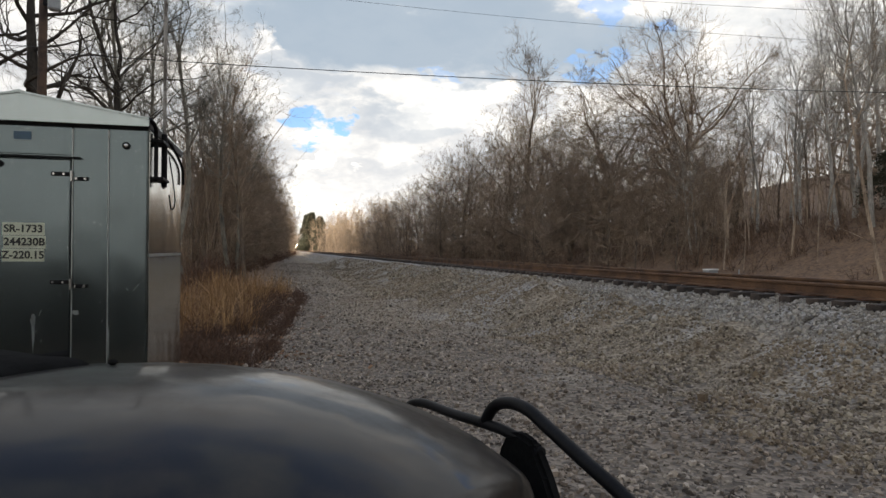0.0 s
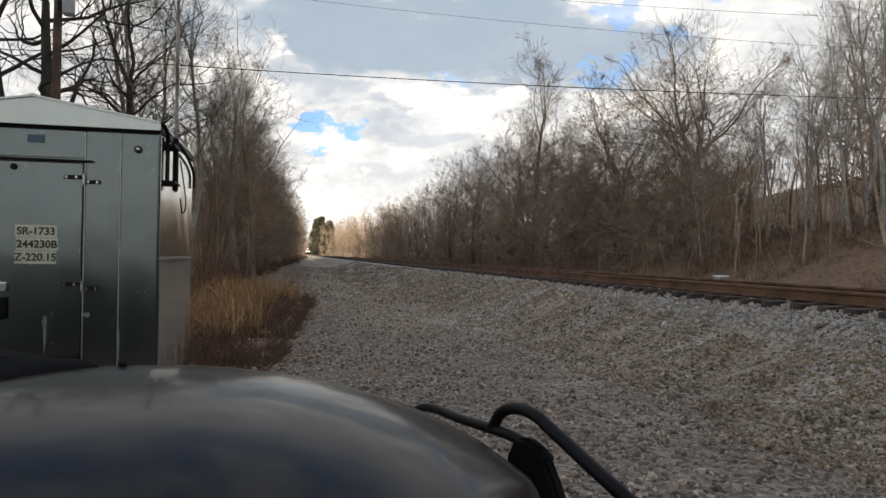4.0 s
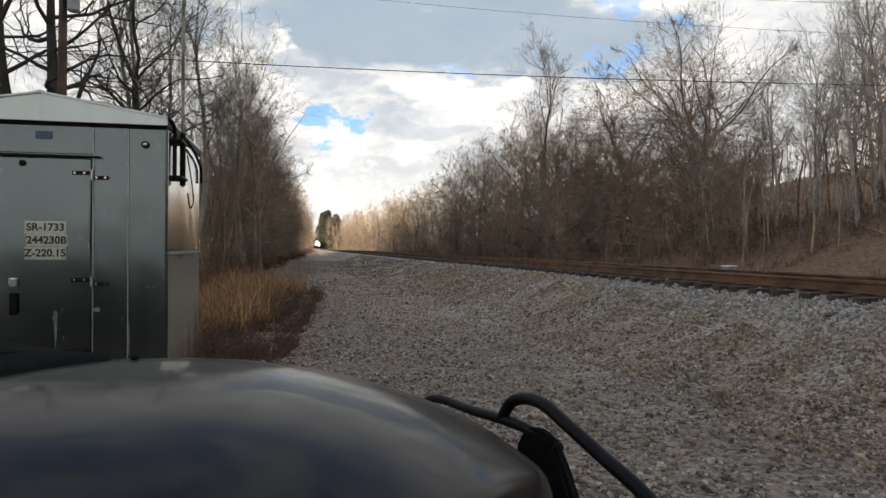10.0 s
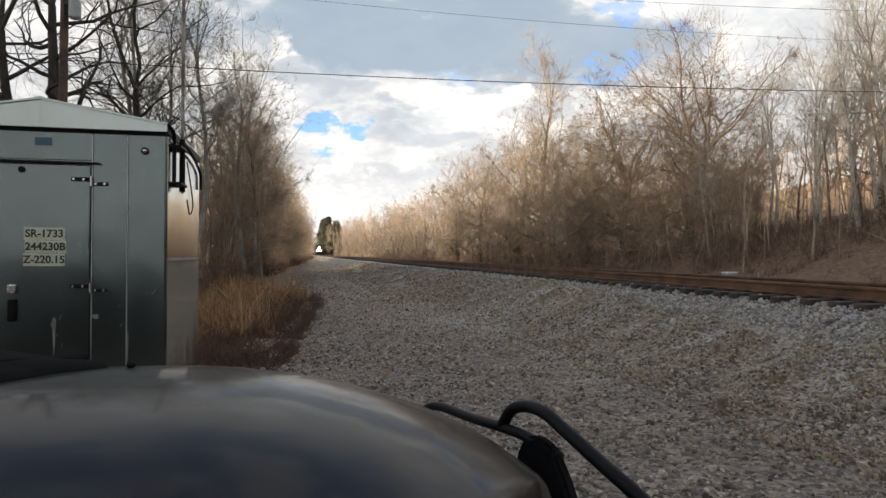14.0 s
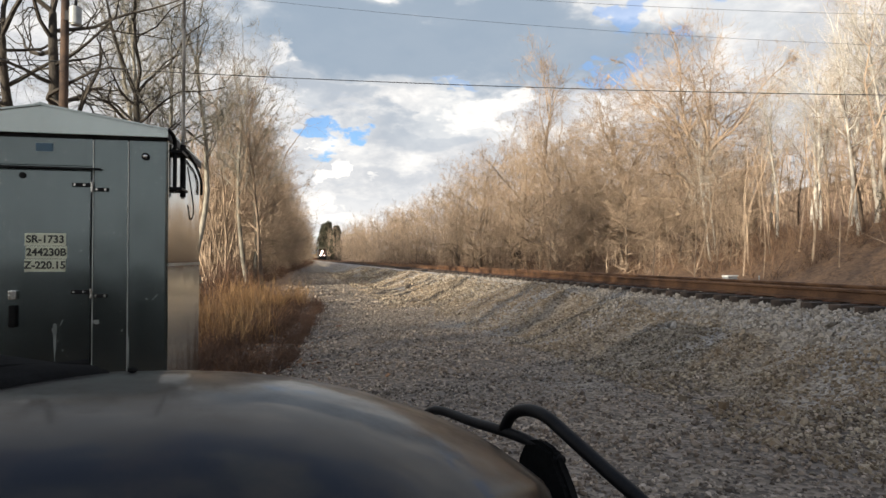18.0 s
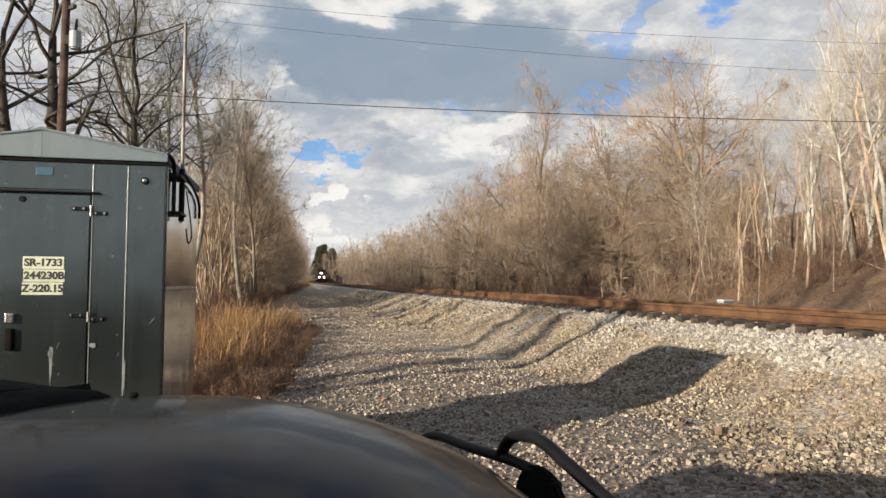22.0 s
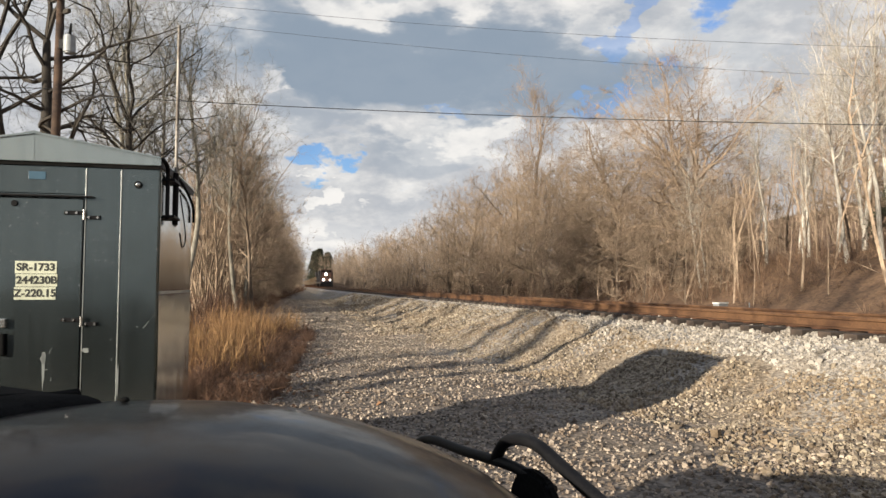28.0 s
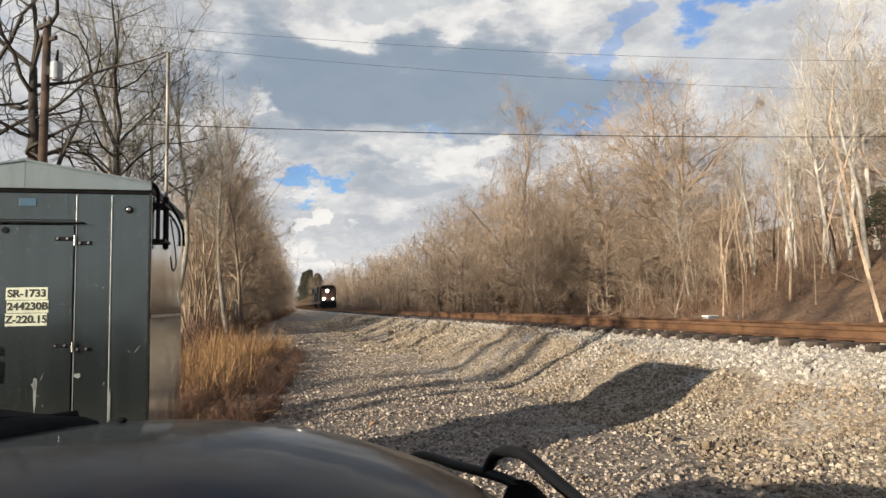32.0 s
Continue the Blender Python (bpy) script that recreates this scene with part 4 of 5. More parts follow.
def to_line(x, y):
    """From the plan (x right, y ahead) to p across and q along the railway."""
    c, k = math.cos(radians(TURN)), math.sin(radians(TURN))
    return c * x + k * y, c * y - k * x


def from_line(p, q):
    c, k = math.cos(radians(TURN)), math.sin(radians(TURN))
    return c * p - k * q, k * p + c * q


def stand(kind, x, y, tall, which=None, turn=None):
    plant(kind, *to_line(x, y), tall, turn, which)


# the tall trees that stand to the side and behind, whose shadows cross the lot: x, y, size, kind, turn
DARK = ((-17, -4.3, 0.869, 1, -7.0), (-22, -9.4, 0.95, 0, 40.0), (-26, -8.8, 0.879, 1, -158.5), (-21.5, 4.1, 1.004, 0, 80.7))


def belt(q):
    """The edge of the trees on this side, which close in on the line far along."""
    return min(3.2, -3.7 + 0.03 * (q - 40))


def canopy(p, q):
    """How high the wood beyond the railway grows, by the bearing from the lot: low far along the line, tall up the slope."""
    x, y = from_line(p, q)
    e = float(np.interp(math.degrees(math.atan2(x, y)), [-12.2, -9.7, -5.0, -2.2, -0.3, 2.1, 4.5, 6.4, 9.6, 11.9, 17.6, 22.1, 23.7, 26.0, 27.9, 29.6, 32.0],
                        [0.06, 0.073, 0.085, 0.125, 0.165, 0.185, 0.21, 0.22, 0.20, 0.17, 0.17, 0.21, 0.235, 0.25, 0.29, 0.36, 0.42]))
    return 1.6 + 1.07 * e * y - float(height(p, q))


def build_woods():
    g = random.Random(5)
    # beyond the railway: the wood's front, from the great oak to the far bend
    for kind, x, y, tall, which in (("great", 14.6, 44.5, 16.8, 0), ("great", 11.2, 48, 14.6, 0), ("oak", 17.6, 49, 13.0, 1), ("slim", 6.6, 58, 21.5, 0), ("oak", 4.6, 60, 15.6, 2), ("oak", 7.6, 55, 15.0, 1), ("oak", 1.6, 66, 14.6, 0),
                                    ("oak", -0.6, 74, 13.6, 2), ("oak", 9.6, 53, 12.6, 2), ("edge", 13.2, 42, 8.5, 0), ("edge", 10.4, 44, 8.6, 1), ("edge", 16.4, 41, 7.6, 2), ("edge", 7.2, 50, 8.8, 0), ("edge", 4.0, 56, 9.0, 1), ("edge", 1.0, 63, 8.8, 2),
                                    ("pale", 18.2, 40, 12.0, 0), ("pale", 19.6, 38, 12.0, 1), ("pale", 20.6, 41, 13.4, 2), ("pale", 20.4, 36.5, 13.0, 0), ("pale", 18.9, 33, 13.4, 1), ("pale", 20.9, 35, 16.0, 2), ("pale", 19.6, 31.5, 15.5, 0), ("pale", 23.0, 36, 17.0, 1),
                                    ("pale", 14.2, 39.5, 8.6, 1), ("pale", 15.2, 41.5, 8.8, 2), ("pale", 22.5, 44, 14.5, 0), ("pale", 21.4, 48, 14.0, 2), ("pale", 24, 40, 16.5, 1)):
        stand(kind, x, y, tall, which)
    for _ in range(46):
        q = 16 + 80 * g.random()
        p = g.uniform(26, 52)
        kind = g.choice(("pale", "slim", "far", "slim")) if q < 40 else g.choice(("far", "slim", "oak", "far"))
        plant(kind, p, q, canopy(p, q) * g.uniform(0.72, 1.0))
    for _ in range(28):
        q, p = g.uniform(14, 36), g.uniform(27, 50)
        plant(g.choice(("pale", "slim", "pale", "far")), p, q, canopy(p, q) * g.uniform(0.75, 1.0))
    for _ in range(44):
        q = 60 + 230 * g.random() ** 1.5
        p = g.uniform(16.5, 27)
        plant("far", p, q, min(15.0, canopy(p, q)) * g.uniform(0.75, 1.02))
    for _ in range(34):
        q = 30 + 80 * g.random() ** 1.1
        p = g.uniform(16.5, 23)
        plant("young", p, q, min(0.7 * canopy(p, q), g.uniform(4.0, 7.5)))
    # this side of the railway: a narrow belt
    for kind, x, y, tall, which in (("limb", -13.3, 22, 19, 0), ("limb", -15.0, 23, 17, 1), ("limb", -12.3, 25, 15, 1), ("lace", -11.6, 30, 15.5, 0), ("lace", -11.4, 36, 14.5, 1), ("lace", -12.6, 41, 14, 0), 
                                    ("lace", -13.4, 26, 17, 0), ("lace", -13.1, 28.5, 17.5, 1), ("lace", -12.5, 31, 17, 0), ("edge", -13.4, 44, 12.0, 1), ("slim", -9.9, 33.5, 12, 0)):
        stand(kind, x, y, tall, which)
    for x, y, size, which, turn in DARK:
        p, q = to_line(x, y)
        plant("dark", p, q, 19.0 * size, turn, which)
    q = 43.0
    while q < 300:
        plant("edge" if q < 130 else "far", belt(q) - g.uniform(0.4, 1.4), q, g.uniform(13.2, 15.5))
        if q > 90:
            plant("far", belt(q) - g.uniform(3.0, 6.0), q + 1, g.uniform(13.5, 16.0))
        plant("young", belt(q) - g.uniform(-0.4, 0.8), q + 1.5, g.uniform(4.5, 8.5))
        q += g.uniform(2.6, 3.8) * (1 + q / 140)
    for _ in range(12):
        plant("far", g.uniform(-24, -8), g.uniform(62, 110), g.uniform(12, 15.5))
    for _ in range(16):
        plant("far", g.uniform(-20, -3), g.uniform(160, 430), g.uniform(12, 15))


build_woods()


def brush(name, label, count, p_of, q_of, tall, mat, seed, stems=9, twigs=4, thin=1.0):
    """A thicket of thin dry stems as one object."""
    g = random.Random(seed)
    s = Sticks()
    for _ in range(count):
        q = q_of(g)
        p = p_of(g, q)
        foot = Vector((p, q, float(height(p, q)) - 0.05))
        h = tall * g.uniform(0.5, 1.25)
        for _ in range(stems):
            way = aside(g, Vector((0, 0, 1)), abs(g.gauss(0, 0.62)))
            a = foot + Vector((g.gauss(0, 0.12 * tall), g.gauss(0, 0.12 * tall), 0))
            pts = wander(g, a, way, h * g.uniform(0.5, 1), 2, 0.16, 0.06)
            s.stick(pts, [0.012 * thin, 0.008 * thin, 0], 3)
            for _ in range(twigs):
                s.sliver(g, pts[0].lerp(pts[1], g.uniform(0.3, 1)) if g.random() < 0.5 else pts[1].lerp(pts[2], g.random()), aside(g, way, g.uniform(0.5, 1.1)), h * g.uniform(0.2, 0.45), 0.008 * thin)
    ob = part(name, s.data(), mat)
    ob.matrix_world = W
    return tagged(ob, label, "undergrowth", kind="stuff")


def thicket(name, label, count, p_of, q_of, tall, seed, rise=0.0, limit=None, coarse=1.0):
    """The depth of the wood: close-set crooked young trees with spreading twigs, as one object."""
    g = random.Random(seed)
    s = Sticks()
    for _ in range(count):
        q = q_of(g)
        p = p_of(g, q)
        h = (tall + rise * q) * g.uniform(0.6, 1.1)
        if limit:
            h = min(h, limit * canopy(p, q) * g.uniform(0.75, 1.0))
        if h < 1.5:
            continue
        pts = wander(g, Vector((p, q, float(height(p, q)) - 0.1)), Vector((g.gauss(0, 0.09), g.gauss(0, 0.09), 1)), h, 4, 0.12, 0.05)
        r = h * g.uniform(0.003, 0.008)
        s.stick(pts, [r, 0.85 * r, 0.65 * r, 0.4 * r, 0], 3)
        for _ in range(9):
            f = g.uniform(0.12, 1.0)
            at, along, _ = on_line(pts, f)
            way = aside(g, along, g.uniform(0.5, 1.4))
            long = h * g.uniform(0.10, 0.26) * (1.25 - 0.5 * f)
            limb = wander(g, at, way, long, 2, 0.25, 0.08)
            s.stick(limb, [max(0.010 * coarse, 0.3 * r), 0.008 * coarse, 0], 3)
            for _ in range(8):
                k, along, _ = on_line(limb, g.uniform(0.15, 1.0))
                s.sliver(g, k, aside(g, along, g.uniform(0.4, 1.1)), long * g.uniform(0.3, 0.75), 0.007 * coarse)
    ob = part(name, s.data(), M_TWIG if coarse < 1.6 else M_BARK)
    ob.matrix_world = W
    return tagged(ob, label, "woodland", kind="stuff")


thicket("woodland", "dense bare crooked stems and twigs in the depth of the wood", 360, lambda g, q: 20 + 40 * g.random() ** 1.2, lambda g: 5 + 130 * g.random() ** 1.2, 10.5, 31, limit=0.9)
thicket("woodland", "dense bare stems and twigs within the narrow belt", 680, lambda g, q: belt(q) + 0.3 - 2.4 * g.random(), lambda g: 38 + 115 * g.random() ** 1.2, 11.0, 32)
thicket("woodland", "bare wood that closes the view behind the hut", 240, lambda g, q: g.uniform(-30, -7), lambda g: g.uniform(64, 115), 13.0, 40, coarse=1.3)
thicket("woodland", "bare wood on the hill behind the leaf-covered slope", 520, lambda g, q: g.uniform(40, 115), lambda g: g.uniform(0, 130), 11.0, 38, limit=0.9, coarse=1.5)
thicket("woodland", "low tangled scrub at the foot of the wood", 300, lambda g, q: g.uniform(18.5, 36), lambda g: g.uniform(36, 125), 4.2, 39, limit=0.7)
thicket("woodland", "far bare woodland closing the view along the line", 300, lambda g, q: g.choice((g.uniform(14.5, 60), g.uniform(-40, 2.0))), lambda g: g.uniform(220, 640), 12.0, 33, coarse=2.5)
thicket("woodland", "far bare wood beside the line", 850, lambda g, q: 14.5 + 16 * g.random(), lambda g: 90 + 420 * g.random() ** 1.3, 9.5, 35, rise=0.022, limit=1.05, coarse=2.0)
thicket("woodland", "dense bare belt beside the lane, far along", 500, lambda g, q: belt(q) - 0.3 - 5 * g.random(), lambda g: 110 + 300 * g.random() ** 1.1, 12.0, 36, coarse=1.8)
thicket("woodland", "low grey woods that close the line's far end", 420, lambda g, q: g.uniform(-90, 60), lambda g: g.uniform(780, 860), 25.0, 37, coarse=5.0)
# out of view: wood added so that the hut's front mirrors something dark
thicket("woodland", "unseen bare woodland added behind the lot for dark reflections", 300, lambda g, q: g.uniform(-8, 60), lambda g: g.uniform(-60, -14), 12.0, 34)
brush("undergrowth", "tangled leafless undergrowth along the foot of the wood", 600, lambda g, q: g.uniform(15.0 if q > 40 else 20.0, 28), lambda g: 26 + 124 * g.random() ** 1.2, 1.9, M_SCRUB, 3)
brush("undergrowth", "sparse low twigs on the leaf-strewn slope", 150, lambda g, q: g.uniform(14.5, 30), lambda g: g.uniform(6, 40), 0.8, M_SCRUB, 13)
brush("undergrowth", "tangled leafless undergrowth below the trees", 130, lambda g, q: belt(q) + 0.3 - 5 * g.random(), lambda g: 42 + 100 * g.random() ** 1.3, 1.9, M_TWIG, 4)
brush("undergrowth", "dark tangle of brush at the belt's foot beside the lane", 300, lambda g, q: belt(q) + g.gauss(0.4, 0.7), lambda g: 24 + 280 * g.random() ** 1.4, 1.7, M_BRUSH, 14, 10, 5, 1.3)
# brush in a dark colour that stands for the shade beside the train
brush("undergrowth", "brown brush in the ditch beyond the railway, dark to stand for shade", 260, lambda g, q: g.uniform(11.5, 14.5), lambda g: 48 + 200 * g.random() ** 1.4, 1.1, M_BRUSH, 15, 10, 5, 1.3)
brush("brush", "low red-brown dry brush beside the gravel", 380, lambda g, q: min(-0.3, g.gauss(-1.4, 0.8)) + 0.07 * (q - 9), lambda g: g.uniform(8.0, 24), 0.42, M_BRUSH, 6, 16, 8, 0.4)


def evergreen(name, label, category, tall, wide, sprays, seed):
    """A small evergreen: stem, and a crown of many short leafy sprays in whorls."""
    g = random.Random(seed)
    wood, leaf = Sticks(), Sticks()
    wood.stick([Vector((0, 0, -0.2)), Vector((0.05, 0, tall * 0.5)), Vector((0, 0.03, tall))], [0.02 * tall, 0.012 * tall, 0.003], 6)
    lobes = [(g.uniform(0, 6.28), g.uniform(0.12, 0.95), g.uniform(0.7, 1.3)) for _ in range(22)]
    for _ in range(sprays):
        a, f, k = g.choice(lobes)
        a, f = a + g.gauss(0, 0.45), min(1.0, max(0.06, f + g.gauss(0, 0.05)))
        out = wide * k * (1.08 - f) ** 0.7 * g.random() ** 0.5
        tip = Vector((math.cos(a) * out, math.sin(a) * out, tall * f - 0.12 * out))
        for _ in range(6):
            way = aside(g, Vector((math.cos(a), math.sin(a), 0.15)), g.uniform(0, 1.2))
            leaf.sliver(g, tip, way, 0.07 * tall * g.uniform(0.4, 1.1), 0.006 * tall)
    ob = thing(name, pose(0, 0, -200), label, category)
    part("trunk", wood.data(), M_DARKBARK, ob)
    part("crown", leaf.data(), M_PINE, ob)
    return ob


def build_evergreens():
    g = random.Random(12)
    cedar = evergreen("cedar", "dark evergreen cedar far along the line", "tree", 9.0, 2.3, 2200, 1)
    places = [(16.5, 330, 1.9), (15.0, 395, 2.5), (14.5, 452, 2.7), (19.0, 505, 3.0)]
    bush = evergreen("evergreen_shrub", "dark green evergreen shrub on the wooded slope", "shrub", 2.6, 2.0, 700, 2)
    low = [(29.0, 27.0, 1.2), (27.6, 26.4, 0.9), (30.4, 28.4, 1.2), (26.4, 23.6, 0.8)]
    for first, some in ((cedar, places), (bush, low)):
        for i, (p, q, k) in enumerate(some):
            m = W @ pose(p, q, float(height(p, q)), 0, 0, g.uniform(0, 360))
            ob = first if i == 0 else copy_thing(first, m)
            ob.matrix_world = m
            ob.scale = (k, k, k)


build_evergreens()


def build_grass():
    """Tufts of tall broom sedge, blade by blade."""
    g = np.random.default_rng(9)
    verts, faces = [], []
    for _ in range(420):
        q = 11.8 + 13 * g.random()
        p = -2.3 + g.normal(0, 0.9) + 0.115 * (q - 11.8)
        rim = 0.085 * (q - 11.8) - 0.75
        if p > rim or math.sin(2.1 * q + 1.4 * p) + math.sin(3.3 * p - q) < -0.1:
            continue
        tall = 0.62 + 0.02 * (q - 11.8) + 0.26 * math.sin(1.7 * q + 0.8) * math.sin(2.3 * p) + g.normal(0, 0.16) - 0.3 * max(0, 0.6 + p - rim)
        z = float(height(p, q)) - 0.03
        for _ in range(34):
            a, lean = g.uniform(0, 6.283), abs(g.normal(0, 0.75))
            dx, dy = math.cos(a), math.sin(a)
            x, y = p + g.normal(0, 0.15), q + g.normal(0, 0.15)
            h, w = tall * g.uniform(0.35, 1.1), g.uniform(0.003, 0.007)
            i = len(verts)
            for f, k in ((0, 1.0), (0.55, 0.9), (1, 0.25)):
                o = lean * h * f * f
                c = (x + dx * o, y + dy * o, z + h * f * (1 - 0.15 * lean * f))
                verts.append((c[0] - dy * w * k, c[1] + dx * w * k, c[2]))
                verts.append((c[0] + dy * w * k, c[1] - dx * w * k, c[2]))
            faces += [(i, i + 1, i + 3, i + 2), (i + 2, i + 3, i + 5, i + 4)]
    ob = part("dry_grass", (verts, faces), M_GRASS)
    ob.matrix_world = W
    tagged(ob, "tall orange-brown dry broom sedge in tufts", "grass", kind="stuff")


build_grass()


# ---- pole and wires ----
POLE = Vector((-12.25, 20.5, 0))


def build_pole():
    pole = thing("utility_pole", Matrix.Translation(POLE), "brown wooden utility pole with crossarm and grey transformer", "utility pole")
    part("shaft", tube([(0, 0, -0.4), (0.02, 0, 5), (0.06, 0, 10.75)], [0.16, 0.14, 0.11], 14), M_POLE, pole, smooth=True)
    part("crossarm", box(-1.1, 1.1, -0.05, 0.05, -0.06, 0.06, 0.01), M_DARKBARK, pole, "dark timber crossarm", pose(0.05, -0.13, 10.45, 0, 14, -50))
    part("crossarm", box(-1.0, 1.0, -0.05, 0.05, -0.06, 0.06, 0.01), M_DARKBARK, pole, "dark timber crossarm", pose(0.05, 0.15, 10.1, 0, 14, -50))
    can = part("transformer", disc(0.175, 0.56, 20, 0.04), M_CAN, pole, "grey transformer can", pose(0.42, -0.08, 8.72), smooth=False)
    part("bushing", tube([(0, 0, 0.6), (0.03, 0, 0.95)], [0.05, 0.03], 10), M_TUBE, can)
    part("bracket", box(-0.32, -0.1, -0.04, 0.04, 0.15, 0.45, 0.01), M_TUBE, can)
    for x in (-0.9, 0.0, 0.85):
        part("insulator", tube([(x * 0.62, -x * 0.75 - 0.13, 10.5 - 0.24 * x), (x * 0.62, -x * 0.75 - 0.13, 10.68 - 0.24 * x)], [0.05, 0.035], 10), M_CAN, pole)
    ends = ((POLE + Vector((0.1, 0, 7.48)), Vector((33, 23.5, 7.2)), 0.45, 0.012), (POLE + Vector((-0.55, 0.55, 11.05)), Vector((33, 23.5, 10.0)), 0.9, 0.005),
            (POLE + Vector((0.53, -0.75, 9.9)), Vector((33, 22.5, 8.4)), 0.9, 0.0045), (POLE + Vector((0.1, 0, 7.65)), Vector((-40, 12, 7.6)), 0.4, 0.012))
    for a, b, sag, r in ends:
        pts = [a.lerp(b, k / 24) - Vector((0, 0, 4 * sag * (k / 24) * (1 - k / 24))) for k in range(25)]
        tagged(part("overhead_wire", tube(pts, r, 6), M_WIRE), "thin black overhead wire slung across the railway", "wire", "overhead wires")


build_pole()


def build_trackside():
    m = W @ pose(19.0, 27.6, float(height(19.0, 27.6)), 0, 0, 20)
    cabinet = thing("pedestal_box", m, "low white pedestal box standing beyond the railway", "box")
    part("case", box(-0.33, 0.33, -0.15, 0.15, 0.0, 0.40, 0.02), M_CAN, cabinet)
    part("lid", box(-0.36, 0.36, -0.18, 0.18, 0.40, 0.46, 0.02), M_WHITEPAINT, cabinet, "white lid")
    m = W @ pose(19.0, 25.6, float(height(19.0, 25.6)) - 0.05)
    post = thing("marker_post", m, "thin white marker post in the leaf litter", "post")
    part("stake", box(-0.022, 0.022, -0.015, 0.015, 0.0, 0.55, 0.006), M_CAN, post)


build_trackside()


# ---- the train ----
M_LOCO = worn("dark_blue_loco_paint", (0.012, 0.013, 0.018), (0.03, 0.03, 0.034), 0.45, 0, 1.0, 20.0, 0.0)
# orange front paint, darkened so that the shade on it sits in the colour
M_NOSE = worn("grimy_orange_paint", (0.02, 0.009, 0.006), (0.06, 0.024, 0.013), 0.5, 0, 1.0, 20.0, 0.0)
M_HOPPER = worn("tan_hopper_paint", (0.09, 0.065, 0.04), (0.22, 0.16, 0.10), 0.6, 0, 0.6, 20.0, 0.0)
M_HEAD = glow("headlight", (1.0, 0.93, 0.8), 60.0)
M_COAL = worn("coal", (0.01, 0.01, 0.01), (0.05, 0.05, 0.05), 0.8, 0, 3.0, 20.0, 0.03)


def wheelset(parent, y, r=0.5):
    for x in (-0.80, 0.68):
        part("wheel", disc(r, 0.12, 20, 0.02), M_PLATE, parent, "", pose(x, y, r, 0, 90))
    part("axle", tube([(-0.7, y, r), (0.7, y, r)], 0.08, 8), M_PLATE, parent)


def build_loco(lead):
    """A road locomotive that faces -y, rails at z = 0."""
    loco = thing("locomotive", pose(0, 0, -300), "grimy dark diesel locomotive with a shade-darkened orange front and lit lamps" if lead else "grimy dark diesel locomotive behind the leading one", "locomotive", "train")
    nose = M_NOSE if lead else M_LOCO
    part("frame", box(-1.5, 1.5, 0.6, 21.5, 1.15, 1.65, 0.05), M_LOCO, loco)
    part("pilot", prism([(-1.45, 0.25), (1.45, 0.25), (1.5, 1.5), (-1.5, 1.5)], 0.25, 0.62, 0.04), M_TUBE, loco, "dark snowplough pilot")
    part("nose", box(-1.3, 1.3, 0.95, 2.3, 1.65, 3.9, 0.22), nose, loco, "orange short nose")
    cab = part("cab", prism([(-1.55, 1.65), (1.55, 1.65), (1.55, 4.1), (1.1, 4.65), (-1.1, 4.65), (-1.55, 4.1)], 2.1, 4.6, 0.06), nose, loco, "cab, its orange darkened for shade on the leading one")
    for x in (-1.15, -0.38, 0.42):
        part("cab_window", box(x, x + 0.70, 2.06, 2.10, 3.95, 4.4, 0.02), M_BLACK, cab, "dark cab window")
    part("long_hood", box(-1.05, 1.05, 4.6, 20.2, 1.65, 4.45, 0.12), M_LOCO, loco, "dark long engine hood")
    part("radiator", box(-1.5, 1.5, 16.2, 20.4, 3.5, 4.7, 0.1), M_LOCO, loco)
    part("fuel_tank", box(-1.4, 1.4, 8.2, 13.5, 0.35, 1.15, 0.15), M_TUBE, loco)
    for y in (2.6, 4.6, 6.6, 15.2, 17.2, 19.2):
        wheelset(loco, y)
    for x in (-1.45, 1.45):
        part("handrail", tube([(x, 5, 2.6), (x, 20, 2.6)], 0.025, 6), M_CAN, loco)
        part("sill_stripe", box(min(x, x * 1.04), max(x, x * 1.04), 1.0, 21.3, 1.2, 1.34), M_HOPPER, loco)
    if lead:
        for z in (3.5,):
            part("headlight", ball(0.25, (1, 0.5, 1), 8), M_HEAD, loco, "lit headlight", pose(-0.2, 0.93, z))
        for x, r in ((-0.85, 0.17), (0.85, 0.13)):
            part("ditch_light", ball(r, (1, 0.5, 1), 8), M_HEAD, loco, "lit ditch light", pose(x, 0.55, 1.95))
    return loco


def build_hopper():
    car = thing("hopper_car", pose(0, 0, -300), "tan open hopper car heaped with coal", "hopper car", "train")
    part("body", prism([(-1.0, 1.1), (1.0, 1.1), (1.55, 2.0), (1.55, 3.25), (-1.55, 3.25), (-1.55, 2.0)], 0.6, 15.2, 0.03), M_HOPPER, car)
    for x in (-1.56, 1.56):
        for i in range(11):
            part("rib", box(x - 0.06, x + 0.06, 1.0 + 1.38 * i, 1.14 + 1.38 * i, 1.9, 3.27), M_HOPPER, car)
    part("load", prism([(-1.45, 3.2), (1.45, 3.2), (0.8, 3.45), (0, 3.55), (-0.8, 3.45)], 1.0, 14.8, 0.05), M_COAL, car, "heaped coal")
    part("sill", box(-0.3, 0.3, 0.2, 15.6, 0.85, 1.15, 0.03), M_TUBE, car)
    for y in (1.6, 3.3, 12.5, 14.2):
        wheelset(car, y, 0.46)
    return car


TRAIN = [(build_loco(True), 0.0), (build_loco(False), 22.2)]
HOPPER = build_hopper()
TRAIN.append((HOPPER, 44.4))
for i in range(1, 14):
    TRAIN.append((copy_thing(HOPPER, pose(0, 0, -300)), 44.4 + 15.9 * i))


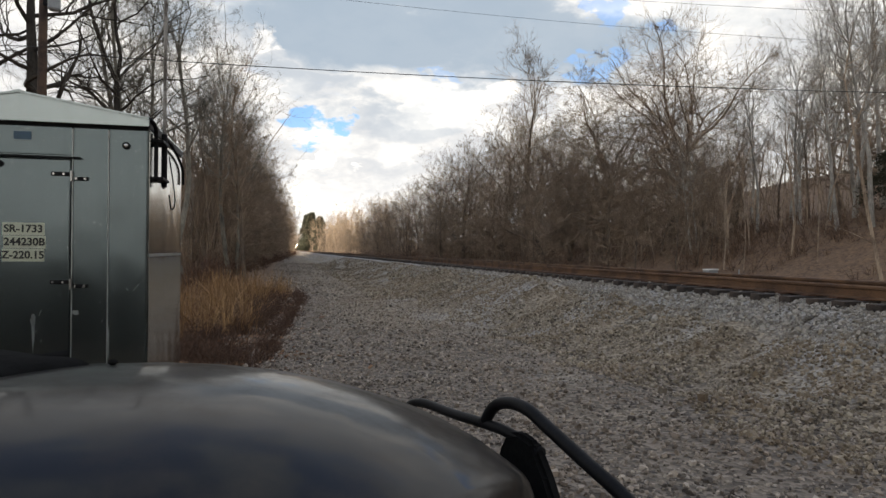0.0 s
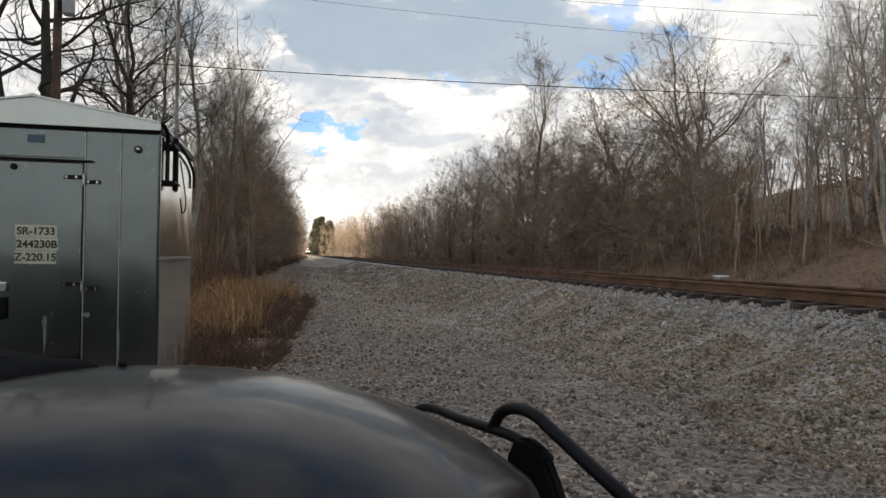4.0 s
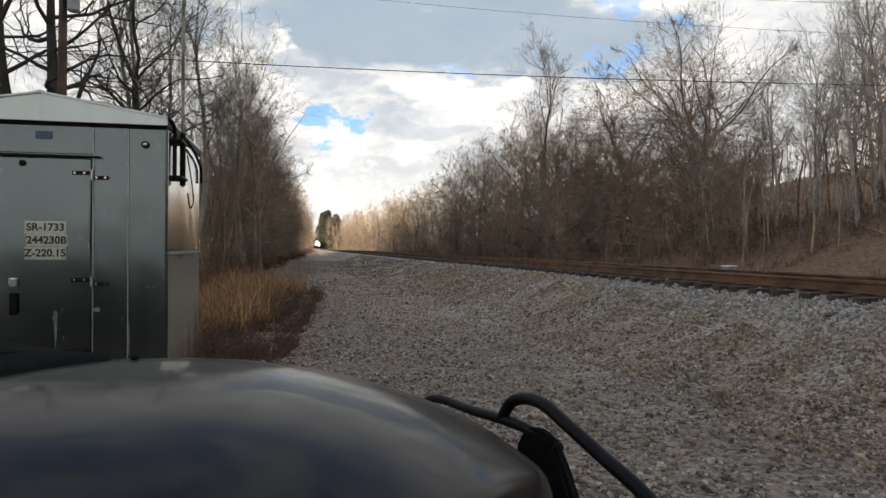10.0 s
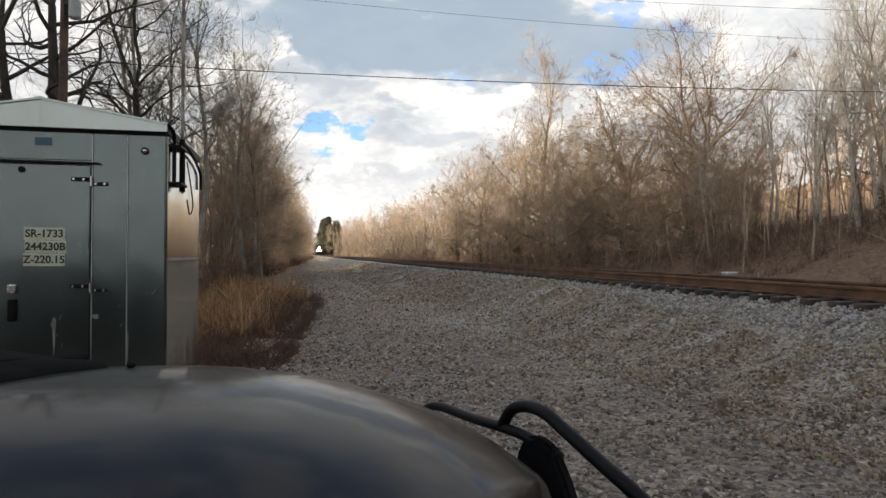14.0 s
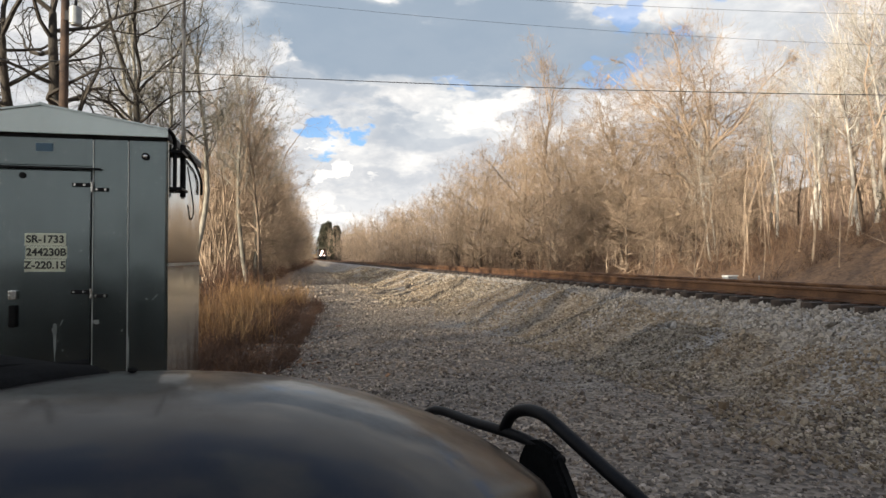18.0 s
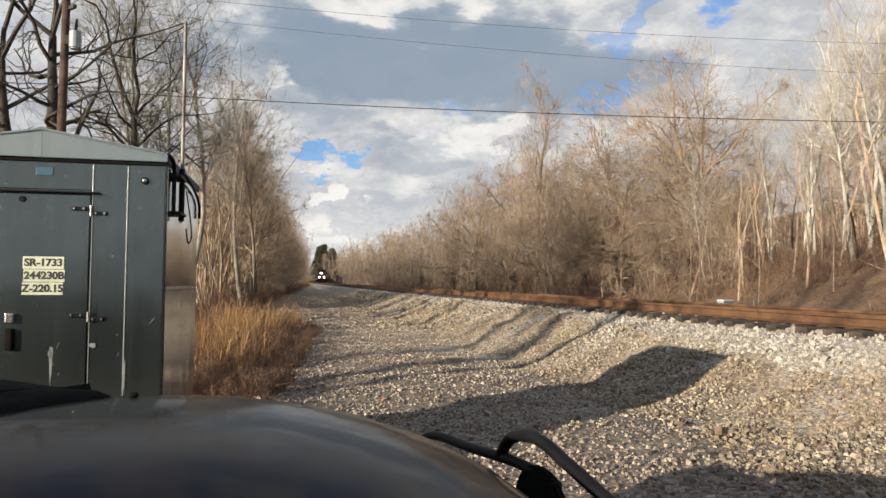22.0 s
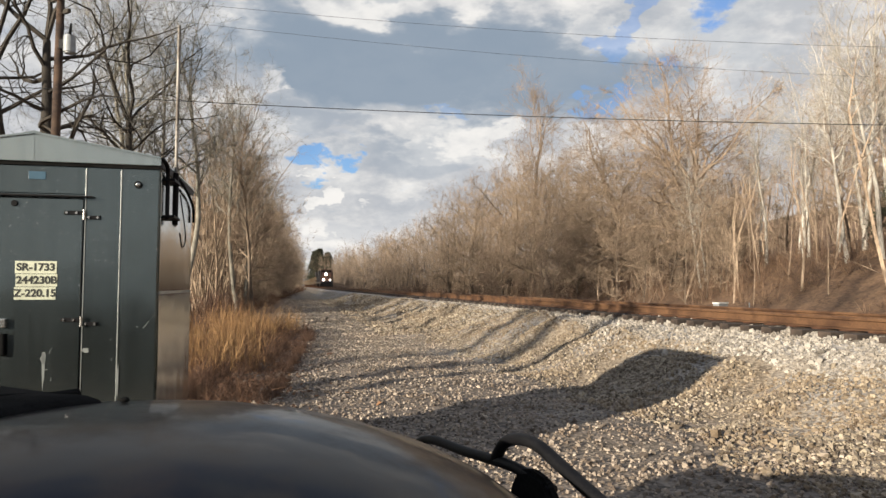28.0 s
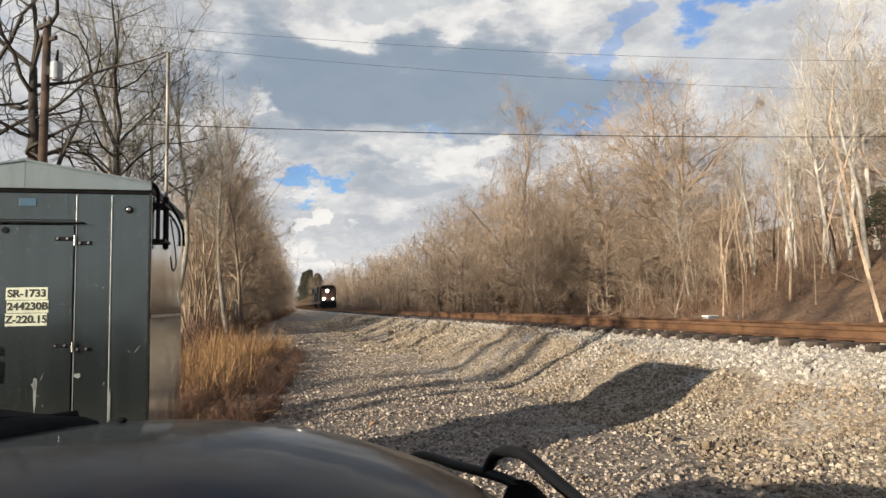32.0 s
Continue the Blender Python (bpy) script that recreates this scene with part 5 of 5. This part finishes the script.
# ---- the cloud before the sun ----
def build_cloud():
    g = np.random.default_rng(3)
    n = 40
    xs, ys = np.linspace(-420, 420, n), np.linspace(-900, 60, n)
    X, Y = np.meshgrid(xs, ys)
    lump = sum(a * np.sin(X * k + b) * np.sin(Y * k * 1.1 + c) for a, k, b, c in ((14, 0.012, 1, 2), (9, 0.029, 3, 1), (6, 0.061, 2, 5), (4, 0.13, 0, 4)))
    edge = np.minimum(np.minimum(X + 420, 420 - X), np.minimum(Y + 900, 60 - Y))
    body = np.sqrt(np.clip(edge / 150, 0, 1))
    top, low = 40 * body + lump * body, -10 * body + 0.3 * lump * body
    verts = np.concatenate([np.stack([X, Y, top], -1).reshape(-1, 3), np.stack([X, Y, low - 0.5], -1).reshape(-1, 3)])
    faces = []
    for r in range(n - 1):
        for c in range(n - 1):
            a = r * n + c
            faces.append((a, a + 1, a + n + 1, a + n))
            faces.append((a + n * n, a + n * n + n, a + n * n + n + 1, a + n * n + 1))
    ob = part("cloud", (verts.tolist(), faces), M_CLOUD, smooth=True)
    return tagged(ob, "broad white cloud that drifts off the sun", "cloud")


CLOUD = build_cloud()
FRONT = 131.0      # where the leading locomotive stands along the line at the end
SPEED = 10.8


def motions():
    for ob, back in TRAIN:
        rows = []
        for t in (0.0, 8.0, 16.0, 24.0, 32.0):
            rows.append((t, W @ pose(P_MID, FRONT + SPEED * (32.0 - t) + back, RAIL_TOP)))
        walk(ob, rows)
    high = SUN * 1000.0
    rows = []
    for t, q in ((0, 145), (5, 140), (9, 116), (10.5, 82), (12, 46), (14, 25), (16.5, -3), (17.5, -14), (19, -26), (20.5, -35), (22.5, -55), (25, -95), (32, -290)):
        rows.append((t, Matrix.Translation(Vector((high.x, high.y, high.z))) @ W @ pose(0, q, 0)))
    walk(CLOUD, rows)


# ---- loose stones of the lot, one by one ----
def loose_stones():
    g = np.random.default_rng(21)
    lot = bpy.data.objects["ground"]
    base = np.array([(x, y, z) for z in (-1, 1) for y in (-1, 1) for x in (-1, 1)], float) * 0.72
    base[4:, :2] *= 0.7
    quad = [(0, 2, 3, 1), (4, 5, 7, 6), (0, 1, 5, 4), (1, 3, 7, 5), (3, 2, 6, 7), (2, 0, 4, 6)]
    meshes = []
    for i in range(18):
        me = bpy.data.meshes.new("stone")
        v = (base * g.uniform(0.65, 1.15, (8, 1)) + g.normal(0, 0.12, (8, 3))) * (1.15, 0.9, 0.65)
        me.from_pydata(v.tolist(), [], quad)
        me.materials.append((M_GREY, M_TAN, M_GREY)[i % 3])
        meshes.append(me)
    for i in range(300):
        q = 3.4 + 5.0 * g.random() ** 1.3
        p = 1.0 + 4.2 * g.random()
        r = 0.020 * math.exp(g.normal(0, 0.3))
        stone = new("stone", meshes[(2 + 3 * (i % 6)) if p < 3.4 else int(g.integers(18))])
        stone.parent = lot
        stone.matrix_local = pose(p, q, float(height(p, q)) + 0.55 * r, g.normal(0, 18), g.normal(0, 18), g.uniform(0, 360)) @ Matrix.Diagonal((r, r, r, 1))


loose_stones()
motions()
